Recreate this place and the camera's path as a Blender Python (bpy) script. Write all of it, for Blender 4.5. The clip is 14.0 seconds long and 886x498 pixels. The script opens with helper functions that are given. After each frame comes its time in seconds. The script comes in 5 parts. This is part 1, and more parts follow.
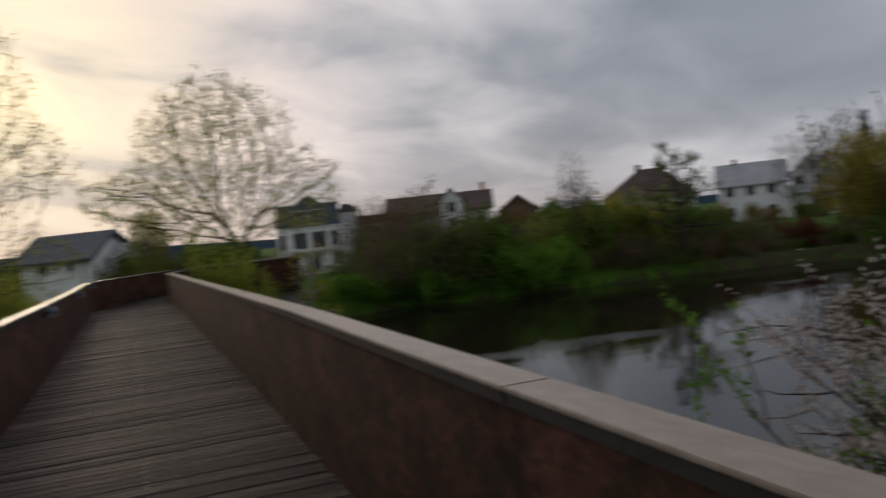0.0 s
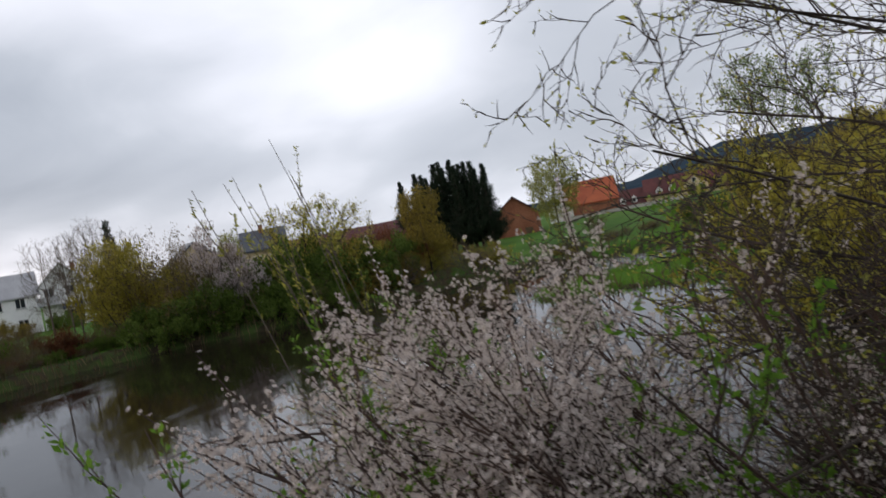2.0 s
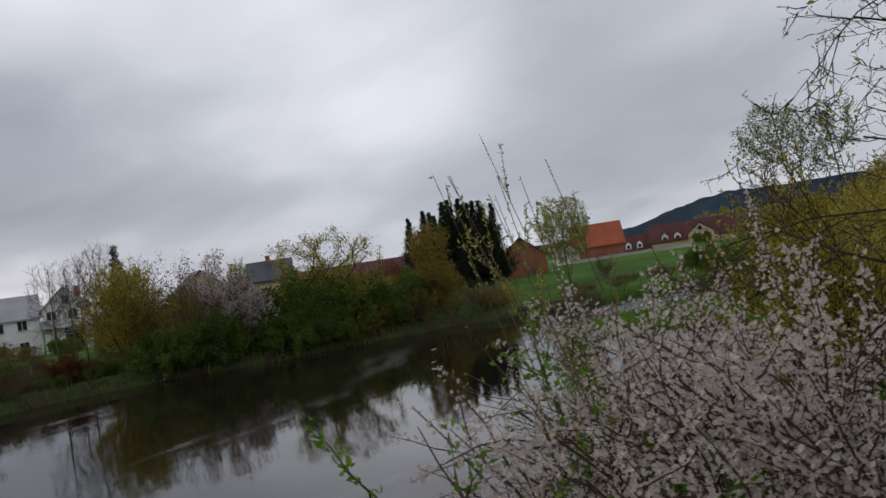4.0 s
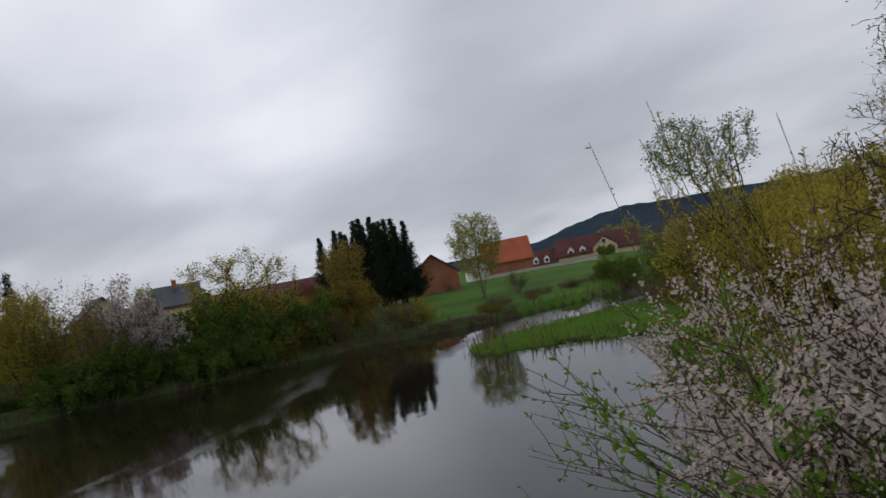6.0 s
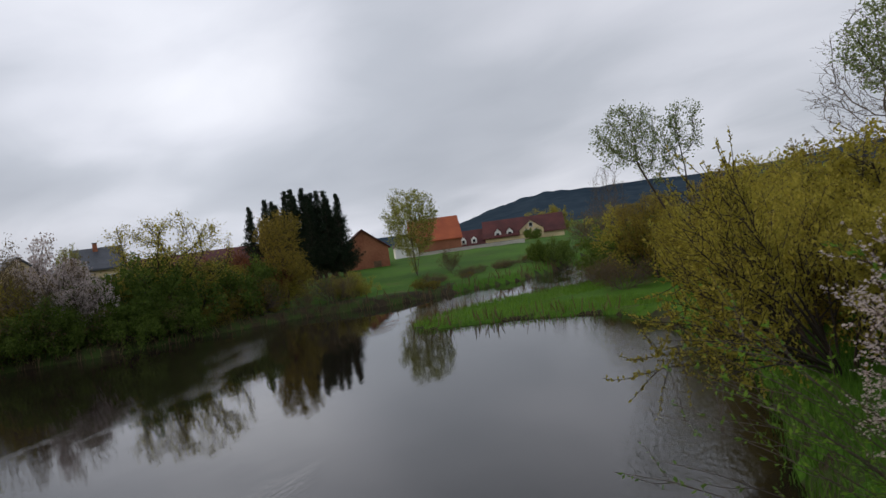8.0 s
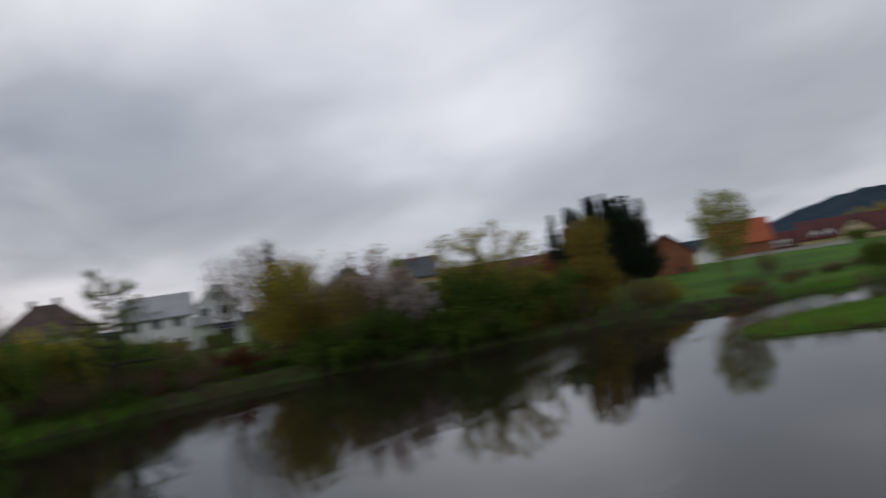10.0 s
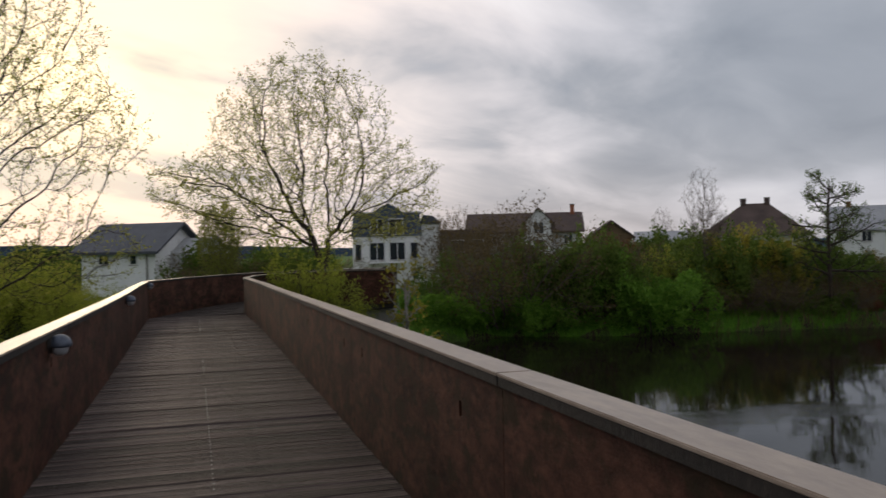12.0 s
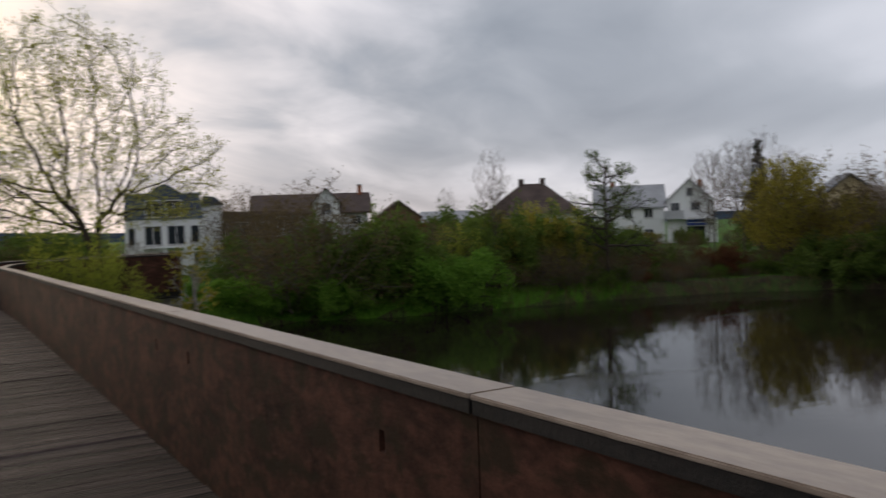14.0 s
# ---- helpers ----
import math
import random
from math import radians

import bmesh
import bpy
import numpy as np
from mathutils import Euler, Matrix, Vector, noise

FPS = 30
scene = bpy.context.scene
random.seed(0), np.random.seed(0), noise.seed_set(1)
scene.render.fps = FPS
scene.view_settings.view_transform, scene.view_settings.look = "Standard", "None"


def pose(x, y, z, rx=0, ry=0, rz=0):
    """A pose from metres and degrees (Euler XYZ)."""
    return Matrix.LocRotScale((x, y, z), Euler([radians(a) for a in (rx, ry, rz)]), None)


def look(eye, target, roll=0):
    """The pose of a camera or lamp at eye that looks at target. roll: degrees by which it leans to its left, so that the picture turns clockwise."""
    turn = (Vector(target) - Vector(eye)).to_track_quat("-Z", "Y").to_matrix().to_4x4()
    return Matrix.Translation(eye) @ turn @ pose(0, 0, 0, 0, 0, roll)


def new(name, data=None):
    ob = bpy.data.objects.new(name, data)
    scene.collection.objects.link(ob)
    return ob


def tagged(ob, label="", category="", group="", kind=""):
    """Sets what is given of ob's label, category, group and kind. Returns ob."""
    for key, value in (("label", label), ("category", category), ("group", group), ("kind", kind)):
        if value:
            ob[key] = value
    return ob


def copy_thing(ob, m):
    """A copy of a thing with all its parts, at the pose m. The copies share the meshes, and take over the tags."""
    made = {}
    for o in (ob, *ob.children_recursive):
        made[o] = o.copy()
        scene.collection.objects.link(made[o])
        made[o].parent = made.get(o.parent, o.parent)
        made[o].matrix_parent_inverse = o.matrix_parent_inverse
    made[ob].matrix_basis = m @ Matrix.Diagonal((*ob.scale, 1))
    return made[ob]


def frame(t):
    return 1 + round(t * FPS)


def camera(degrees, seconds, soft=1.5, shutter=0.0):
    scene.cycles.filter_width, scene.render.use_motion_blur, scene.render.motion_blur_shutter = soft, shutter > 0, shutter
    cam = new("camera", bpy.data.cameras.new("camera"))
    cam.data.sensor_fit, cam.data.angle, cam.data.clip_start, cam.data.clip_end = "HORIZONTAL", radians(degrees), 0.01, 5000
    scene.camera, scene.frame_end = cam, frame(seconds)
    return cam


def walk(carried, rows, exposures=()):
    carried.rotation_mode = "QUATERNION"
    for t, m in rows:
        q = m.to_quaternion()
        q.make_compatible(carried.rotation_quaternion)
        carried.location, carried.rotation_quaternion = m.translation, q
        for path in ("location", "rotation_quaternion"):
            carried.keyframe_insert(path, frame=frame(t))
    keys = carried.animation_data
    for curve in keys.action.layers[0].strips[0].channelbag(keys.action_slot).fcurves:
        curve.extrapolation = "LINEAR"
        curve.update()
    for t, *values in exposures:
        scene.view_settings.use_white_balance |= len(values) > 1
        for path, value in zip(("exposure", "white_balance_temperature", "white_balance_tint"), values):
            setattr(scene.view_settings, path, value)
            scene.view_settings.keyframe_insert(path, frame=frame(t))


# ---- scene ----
# The camera and its walk.
cam = camera(57.3, 14.0, soft=1.5, shutter=0.35)


def aim(t, x, y, z, heading, pitch, roll):
    """One row of the walk: eye, compass heading from +Y to +X, pitch and roll in degrees."""
    h, p = radians(heading), radians(pitch)
    way = Vector((math.sin(h) * math.cos(p), math.cos(h) * math.cos(p), math.sin(p)))
    return t, look((x, y, z), Vector((x, y, z)) + way, roll)


PATH = [
    aim(0, 0.118, 7.696, 1.597, 20.52, -1.67, -5.82),
    aim(0.2, 0.139, 7.747, 1.600, 29.68, -2.05, -6.09),
    aim(0.5, 0.156, 7.827, 1.613, 44.77, -2.48, -7.17),
    aim(1, 0.172, 7.969, 1.608, 61.84, -3.43, -7.90),
    aim(1.5, 0.167, 8.126, 1.617, 70.79, -5.22, -8.68),
    aim(2, 0.177, 8.298, 1.622, 70.71, -1.59, -10.86),
    aim(2.5, 0.138, 8.487, 1.621, 69.19, 1.05, -10.60),
    aim(3, 0.110, 8.668, 1.623, 70.00, 0.92, -8.74),
    aim(5.5, 0.037, 9.605, 1.619, 74.64, 1.42, -11.02),
    aim(6, 0.023, 9.861, 1.623, 77.93, 1.36, -10.35),
    aim(6.5, 0.016, 10.169, 1.611, 80.61, 0.78, -9.22),
    aim(7, 0.013, 10.522, 1.613, 83.64, -1.09, -7.72),
    aim(9.5, -0.050, 12.489, 1.639, 78.76, 1.47, -8.17),
    aim(10, -0.059, 12.914, 1.644, 63.41, 2.47, -8.68),
    aim(10.5, -0.074, 13.351, 1.662, 26.60, 3.61, -6.25),
    aim(11, -0.156, 13.790, 1.628, 9.23, 0.21, -4.01),
    aim(11.5, -0.124, 14.177, 1.601, 10.87, -0.34, -2.31),
    aim(12, -0.105, 14.536, 1.587, 16.49, -0.01, -1.19),
    aim(12.5, -0.190, 14.874, 1.586, 19.81, -0.14, -1.46),
    aim(13, -0.203, 15.214, 1.556, 21.22, -0.78, -1.26),
    aim(13.5, -0.197, 15.568, 1.557, 23.17, -1.33, -0.85),
    aim(14, -0.172, 15.978, 1.533, 31.75, -1.73, -2.07),
]
EXPOSURES = [(0.0, -0.4), (0.4, -0.3), (0.8, -0.1), (1.1, 0.2), (1.4, 0.5), (1.9, 0.5), (2.5, 0.0), (3.0, 0.0), (5.5, 0.08), (6.4, 0.08), (7.0, 0.25), (9.5, 0.12), (10.4, -0.12), (11.0, -0.15), (12.5, -0.05), (14.0, 0.0)]
walk(cam, PATH, EXPOSURES)

# World: overcast evening sky, the sun low behind the clouds to the north.
SUN_BEARING, SUN_HEIGHT = -9.0, 10.0
world = bpy.data.worlds.new("evening_sky")
scene.world = world
world.use_nodes = True


class Nodes:
    """Short hand for node trees: add(kind, inputs...) links sockets and sets values."""

    def __init__(self, tree):
        self.tree = tree
        tree.nodes.clear()

    def add(self, kind, ins=None, **props):
        n = self.tree.nodes.new(kind)
        if "operation" in props:
            n.operation = props["operation"]
        if "use_clamp" in props:
            n.use_clamp = props["use_clamp"]
        if "data_type" in props:
            n.data_type, n.blend_type = props["data_type"], props["blend_type"]
        if "sky_type" in props:
            n.sky_type, n.sun_disc = props["sky_type"], props["sun_disc"]
            n.sun_elevation, n.sun_rotation = props["sun_elevation"], props["sun_rotation"]
        for k, v in (ins or {}).items():
            if isinstance(v, bpy.types.NodeSocket):
                self.tree.links.new(v, n.inputs[k])
            else:
                n.inputs[k].default_value = v
        return n

    def math(self, op, a, b=0.0, c=0.0, clamp=False):
        return self.add("ShaderNodeMath", {0: a, 1: b, 2: c}, operation=op, use_clamp=clamp).outputs[0]

    def mix(self, f, a, b, blend="MIX"):
        n = self.add("ShaderNodeMix", data_type="RGBA", blend_type=blend)
        for i, v in ((0, f), (6, a), (7, b)):
            if isinstance(v, bpy.types.NodeSocket):
                self.tree.links.new(v, n.inputs[i])
            else:
                n.inputs[i].default_value = v if i == 0 else (*v, 1.0)
        return n.outputs[2]

    def ramp(self, f, *stops):
        n = self.add("ShaderNodeValToRGB", {0: f})
        els = n.color_ramp.elements
        while len(els) < len(stops):
            els.new(0.5)
        for e, (p, c) in zip(els, stops):
            e.position = p
            e.color = (*c, 1.0) if isinstance(c, tuple) else (c, c, c, 1.0)
        return n.outputs[0]

    def noise(self, vec, scale, detail=4.0, rough=0.55, warp=0.0):
        return self.add("ShaderNodeTexNoise", {"Vector": vec, "Scale": scale, "Detail": detail,
                                               "Roughness": rough, "Distortion": warp}).outputs[0]


def build_sky():
    n = Nodes(world.node_tree)
    ray = n.add("ShaderNodeTexCoord").outputs["Generated"]
    sep = n.add("ShaderNodeSeparateXYZ", {0: ray}).outputs
    up = n.math("MAXIMUM", sep[2], 0.0)
    lift = n.math("ADD", up, 0.20)
    u, v = n.math("DIVIDE", sep[0], lift), n.math("DIVIDE", sep[1], lift)
    plane = n.add("ShaderNodeCombineXYZ", {0: u, 1: v, 2: 0.0}).outputs[0]
    plane = n.add("ShaderNodeMapping", {"Vector": plane, "Rotation": (0, 0, -0.77)}).outputs[0]
    big = n.noise(n.add("ShaderNodeMapping", {"Vector": plane, "Location": (3.1, 1.7, 0.0), "Rotation": (0, 0, 0.5),
                                              "Scale": (0.46, 0.60, 1.0)}).outputs[0], 1.0, 3.0, 0.45, 0.3)
    small = n.noise(n.add("ShaderNodeMapping", {"Vector": plane, "Location": (9.0, 4.0, 0.0), "Rotation": (0, 0, 0.35),
                                                "Scale": (1.2, 1.9, 1.0)}).outputs[0], 1.25, 5.0, 0.52, 0.4)
    b, e = radians(SUN_BEARING), radians(SUN_HEIGHT)
    sun_way = (math.sin(b) * math.cos(e), math.cos(b) * math.cos(e), math.sin(e))
    near = n.add("ShaderNodeVectorMath", {0: ray, 1: sun_way}, operation="DOT_PRODUCT").outputs["Value"]
    # broken clouds round the sun, smooth layers away from it
    broken = n.ramp(near, (0.55, 0.16), (0.92, 0.50))
    cloud = n.math("ADD", n.math("MULTIPLY", big, n.math("SUBTRACT", 1.0, broken)), n.math("MULTIPLY", small, broken))
    cloud = n.math("ADD", cloud, n.math("MULTIPLY", n.math("SUBTRACT", n.math("MINIMUM", up, n.math("SUBTRACT", 0.86, up)), 0.17), 0.34))
    grey = n.ramp(cloud, (0.32, (0.31, 0.35, 0.42)), (0.43, (0.46, 0.50, 0.575)), (0.53, (0.75, 0.775, 0.865)), (0.64, (1.04, 1.055, 1.13)))
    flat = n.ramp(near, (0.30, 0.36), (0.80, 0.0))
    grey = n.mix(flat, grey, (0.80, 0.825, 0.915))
    wide = n.math("POWER", n.math("MAXIMUM", near, 0.0), 9.0)
    tight = n.math("POWER", n.math("MAXIMUM", near, 0.0), 62.0)
    gap = n.ramp(cloud, (0.38, 0.12), (0.47, 0.6), (0.56, 1.0))
    warm = n.mix(n.math("MULTIPLY", n.math("MULTIPLY", wide, gap), 0.9, clamp=True), grey, (1.25, 0.98, 0.80))
    glow = n.mix(n.math("MULTIPLY", n.math("MULTIPLY", tight, n.math("ADD", n.math("MULTIPLY", gap, 0.7), 0.3)), 1.0, clamp=True), warm, (1.7, 1.42, 0.92))
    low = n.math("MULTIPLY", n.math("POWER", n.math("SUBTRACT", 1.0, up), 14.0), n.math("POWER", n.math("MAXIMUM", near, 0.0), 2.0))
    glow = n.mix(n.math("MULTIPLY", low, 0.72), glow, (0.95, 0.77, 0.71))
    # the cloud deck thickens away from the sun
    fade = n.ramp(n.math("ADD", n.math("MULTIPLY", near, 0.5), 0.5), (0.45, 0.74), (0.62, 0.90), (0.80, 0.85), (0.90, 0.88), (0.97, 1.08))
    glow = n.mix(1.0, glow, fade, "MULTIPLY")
    blue = n.add("ShaderNodeTexSky", sky_type="NISHITA", sun_disc=False, sun_elevation=e, sun_rotation=b)
    clear = n.add("ShaderNodeBackground", {"Color": blue.outputs[0], "Strength": 0.05}).outputs[0]
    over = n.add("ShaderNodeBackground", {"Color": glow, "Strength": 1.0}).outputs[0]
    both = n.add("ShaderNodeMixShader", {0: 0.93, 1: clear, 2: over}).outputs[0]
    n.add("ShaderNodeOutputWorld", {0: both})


build_sky()
sun = new("sun", bpy.data.lights.new("sun", "SUN"))
sun.data.energy, sun.data.angle, sun.data.color = 0.7, radians(14), (1.0, 0.80, 0.58)
_b, _e = radians(SUN_BEARING), radians(SUN_HEIGHT)
sun.matrix_world = look((math.sin(_b) * 200, math.cos(_b) * 200, 60), (0, 0, 60 - 200 * math.tan(_e)))


# ---- materials ----
def surface(name, dark, light, grain=8.0, patches=0.6, rough=0.7, bump=0.15, metal=0.0, tint=0.0, stain=None, stain_at=0.62,
            stretch=(1, 1, 1), spec=0.4):
    """A weathered surface: fine grain and broad patches between two colours, relief, and stains with shapes of their own."""
    m = bpy.data.materials.new(name)
    m.use_nodes = True
    n = Nodes(m.node_tree)
    co = n.add("ShaderNodeTexCoord").outputs["Object"]
    co = n.add("ShaderNodeMapping", {"Vector": co, "Scale": stretch}).outputs[0]
    fine, broad = n.noise(co, grain, 6.0, 0.65), n.noise(co, patches, 3.0, 0.5)
    f = n.math("ADD", n.math("MULTIPLY", fine, 0.55), n.math("MULTIPLY", broad, 0.45))
    col = n.mix(n.ramp(f, (0.39, 0.0), (0.61, 1.0)), dark, light)
    if tint:
        rnd = n.add("ShaderNodeObjectInfo").outputs["Random"]
        k = n.math("ADD", n.math("MULTIPLY", rnd, 2 * tint), 1.0 - tint)
        col = n.mix(1.0, col, n.add("ShaderNodeCombineXYZ", {0: k, 1: k, 2: k}).outputs[0], "MULTIPLY")
    if stain:
        s = n.ramp(n.noise(co, patches * 2.7, 5.0, 0.62, 0.4), (stain_at - 0.08, 0.0), (stain_at + 0.05, 0.85))
        col = n.mix(s, col, stain)
    r = n.math("ADD", n.math("MULTIPLY", fine, 0.25), rough - 0.12, clamp=True)
    rel = n.add("ShaderNodeBump", {"Height": fine, "Strength": bump, "Distance": 0.02}).outputs[0]
    p = n.add("ShaderNodeBsdfPrincipled", {"Base Color": col, "Roughness": r, "Metallic": metal, "Normal": rel, "Specular IOR Level": spec})
    n.add("ShaderNodeOutputMaterial", {0: p.outputs[0]})
    return m


def foliage(name, dark, light, see_through=0.4):
    """Leaves: colour varies from leaf to leaf, and light shines through them."""
    m = bpy.data.materials.new(name)
    m.use_nodes = True
    n = Nodes(m.node_tree)
    rnd = n.add("ShaderNodeNewGeometry").outputs["Random Per Island"]
    whole = n.add("ShaderNodeObjectInfo").outputs["Random"]
    f = n.math("ADD", n.math("MULTIPLY", rnd, 0.75), n.math("MULTIPLY", whole, 0.25))
    col = n.mix(f, dark, light)
    d = n.add("ShaderNodeBsdfPrincipled", {"Base Color": col, "Roughness": 0.65, "Specular IOR Level": 0.15}).outputs[0]
    t = n.add("ShaderNodeBsdfTranslucent", {"Color": col}).outputs[0]
    n.add("ShaderNodeOutputMaterial", {0: n.add("ShaderNodeMixShader", {0: see_through, 1: d, 2: t}).outputs[0]})
    return m


def water_material():
    m = bpy.data.materials.new("river_water")
    m.use_nodes = True
    n = Nodes(m.node_tree)
    co = n.add("ShaderNodeTexCoord").outputs["Object"]
    swell = n.noise(n.add("ShaderNodeMapping", {"Vector": co, "Rotation": (0, 0, 0.5), "Scale": (0.5, 1.1, 1)}).outputs[0], 0.9, 3.0, 0.5)
    ripple = n.noise(n.add("ShaderNodeMapping", {"Vector": co, "Rotation": (0, 0, 0.4), "Scale": (0.8, 2.2, 1)}).outputs[0], 3.0, 4.0, 0.6)
    # the current breaks the surface in long streaks
    flow = n.noise(n.add("ShaderNodeMapping", {"Vector": co, "Rotation": (0, 0, 0.45), "Scale": (0.035, 0.16, 1)}).outputs[0], 1.0, 3.0, 0.5, 0.6)
    streak = n.ramp(flow, (0.51, 0.0), (0.67, 1.0))
    h = n.math("ADD", n.math("MULTIPLY", swell, 0.32), n.math("MULTIPLY", ripple, n.math("ADD", n.math("MULTIPLY", streak, 2.4), 0.05)))
    rel = n.add("ShaderNodeBump", {"Height": h, "Strength": 0.13, "Distance": 0.12}).outputs[0]
    p = n.add("ShaderNodeBsdfPrincipled", {"Base Color": (0.013, 0.010, 0.007, 1), "Roughness": n.math("ADD", n.math("MULTIPLY", streak, 0.08), 0.03),
                                           "IOR": 1.36, "Normal": rel, "Specular IOR Level": 0.5})
    n.add("ShaderNodeOutputMaterial", {0: p.outputs[0]})
    return m


def glass_material(name, colour, rough=0.05):
    m = bpy.data.materials.new(name)
    m.use_nodes = True
    n = Nodes(m.node_tree)
    co = n.add("ShaderNodeTexCoord").outputs["Object"]
    rel = n.add("ShaderNodeBump", {"Height": n.noise(co, 0.8, 2.0), "Strength": 0.05, "Distance": 0.05}).outputs[0]
    p = n.add("ShaderNodeBsdfPrincipled", {"Base Color": (*colour, 1), "Roughness": rough, "IOR": 1.5, "Normal": rel})
    n.add("ShaderNodeOutputMaterial", {0: p.outputs[0]})
    return m


GRASS = surface("meadow_grass", (0.030, 0.080, 0.006), (0.072, 0.165, 0.013), 5.0, 0.12, 0.9, 0.5, stain=(0.10, 0.085, 0.04), stain_at=0.66, spec=0.1)
EARTH = surface("river_bank_earth", (0.022, 0.017, 0.011), (0.055, 0.042, 0.025), 4.0, 0.3, 0.95, 0.6, stain=(0.04, 0.07, 0.015), stain_at=0.52, spec=0.1)
# far woods: blue-grey of the air's haze is painted into their base colour
FOREST_HAZED = surface("haze_tinted_forest", (0.026, 0.042, 0.060), (0.045, 0.066, 0.086), 0.06, 0.006, 1.0, 0.3, spec=0.0)
WATER = water_material()
PANEL = surface("brown_stained_panel", (0.022, 0.0095, 0.0066), (0.108, 0.0470, 0.0305), 16.0, 2.4, 0.80, 0.28, tint=0.12,
                stain=(0.026, 0.019, 0.010), stain_at=0.57, stretch=(1, 0.55, 1.0), spec=0.12)
CAP = surface("pale_cap_board", (0.22, 0.165, 0.125), (0.37, 0.295, 0.23), 22.0, 1.6, 0.42, 0.06, tint=0.08, stain=(0.20, 0.16, 0.12), stain_at=0.68, stretch=(1, 0.3, 1))
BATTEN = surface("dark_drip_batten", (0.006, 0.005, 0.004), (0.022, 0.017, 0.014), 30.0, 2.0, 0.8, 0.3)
PLANK = surface("weathered_deck_plank", (0.024, 0.017, 0.015), (0.178, 0.134, 0.120), 15.0, 0.9, 0.62, 1.0, tint=0.6,
                stain=(0.035, 0.030, 0.020), stain_at=0.58, stretch=(0.35, 6, 1), spec=0.18)
STEEL = surface("dark_steel", (0.02, 0.018, 0.017), (0.05, 0.042, 0.038), 12.0, 0.8, 0.55, 0.1, metal=0.3)
SCREW = surface("steel_screw_heads", (0.40, 0.39, 0.38), (0.60, 0.58, 0.56), 40.0, 4.0, 0.4, 0.02, metal=0.7)
CONCRETE = surface("grey_concrete", (0.22, 0.21, 0.19), (0.36, 0.34, 0.31), 9.0, 0.8, 0.85, 0.2, stain=(0.12, 0.12, 0.09))
LAMP_SHELL = surface("grey_blue_enamel", (0.045, 0.055, 0.075), (0.10, 0.115, 0.15), 20.0, 3.0, 0.4, 0.03, metal=0.2)
LAMP_LENS = glass_material("frosted_lamp_glass", (0.35, 0.36, 0.38), 0.3)
RENDER_WHITE = surface("white_render", (0.70, 0.70, 0.69), (0.84, 0.84, 0.83), 6.0, 0.35, 0.85, 0.05, stain=(0.58, 0.57, 0.54), stain_at=0.70)
RENDER_CREAM = surface("cream_render", (0.52, 0.42, 0.24), (0.68, 0.56, 0.34), 6.0, 0.35, 0.85, 0.05)
RENDER_GREY = surface("grey_render", (0.38, 0.38, 0.39), (0.50, 0.50, 0.51), 6.0, 0.4, 0.85, 0.05)
SLATE = surface("dark_slate_roof", (0.035, 0.040, 0.050), (0.075, 0.082, 0.10), 7.0, 0.7, 0.5, 0.25)
SLATE_BLUE = surface("blue_grey_slate_cladding", (0.035, 0.052, 0.085), (0.065, 0.09, 0.14), 7.0, 0.6, 0.5, 0.2)
TILE_BROWN = surface("brown_roof_tiles", (0.055, 0.035, 0.030), (0.11, 0.075, 0.062), 8.0, 0.7, 0.8, 0.3)
TILE_RED = surface("orange_red_roof_tiles", (0.24, 0.052, 0.018), (0.36, 0.088, 0.030), 6.0, 0.5, 0.8, 0.3)
TILE_DARKRED = surface("dark_red_roof_tiles", (0.050, 0.013, 0.013), (0.105, 0.027, 0.025), 6.0, 0.5, 0.8, 0.3)
BRICK = surface("red_brick_wall", (0.24, 0.085, 0.045), (0.38, 0.155, 0.085), 5.0, 0.5, 0.9, 0.3)
ROOF_PALE = surface("pale_grey_metal_roof", (0.30, 0.30, 0.31), (0.42, 0.42, 0.43), 5.0, 0.5, 0.5, 0.1)
TIMBER = surface("brown_timber", (0.09, 0.055, 0.03), (0.17, 0.11, 0.06), 10.0, 1.0, 0.8, 0.2)
TRIM = surface("white_painted_trim", (0.62, 0.62, 0.61), (0.76, 0.76, 0.75), 10.0, 1.0, 0.6, 0.03)
PANE = glass_material("dark_window_glass", (0.025, 0.03, 0.035))
AWNING = surface("blue_sign_board", (0.02, 0.05, 0.30), (0.03, 0.08, 0.42), 6.0, 0.8, 0.5, 0.02)
PLASTER_WALL = surface("pale_garden_wall", (0.42, 0.38, 0.34), (0.56, 0.52, 0.47), 4.0, 0.3, 0.9, 0.1)
RUBBER = surface("black_tyre_rubber", (0.01, 0.01, 0.01), (0.025, 0.025, 0.025), 20.0, 2.0, 0.8, 0.05)
PAINT_WHITE = surface("white_vehicle_paint", (0.62, 0.63, 0.64), (0.72, 0.73, 0.74), 3.0, 0.4, 0.35, 0.01)
BARK = surface("dark_bark", (0.022, 0.016, 0.012), (0.065, 0.048, 0.036), 18.0, 1.5, 0.9, 0.6)
BARK_GREY = surface("grey_brown_bark", (0.07, 0.055, 0.043), (0.15, 0.12, 0.095), 18.0, 1.5, 0.9, 0.6)
BARK_TWIG = surface("reddish_twig_bark", (0.030, 0.018, 0.014), (0.085, 0.052, 0.038), 25.0, 3.0, 0.8, 0.3)
BARK_PALE = surface("pale_young_bark", (0.20, 0.18, 0.15), (0.34, 0.31, 0.27), 14.0, 2.0, 0.9, 0.3)
LEAF_SPRING = foliage("fresh_spring_leaves", (0.19, 0.205, 0.032), (0.46, 0.44, 0.10), 0.55)
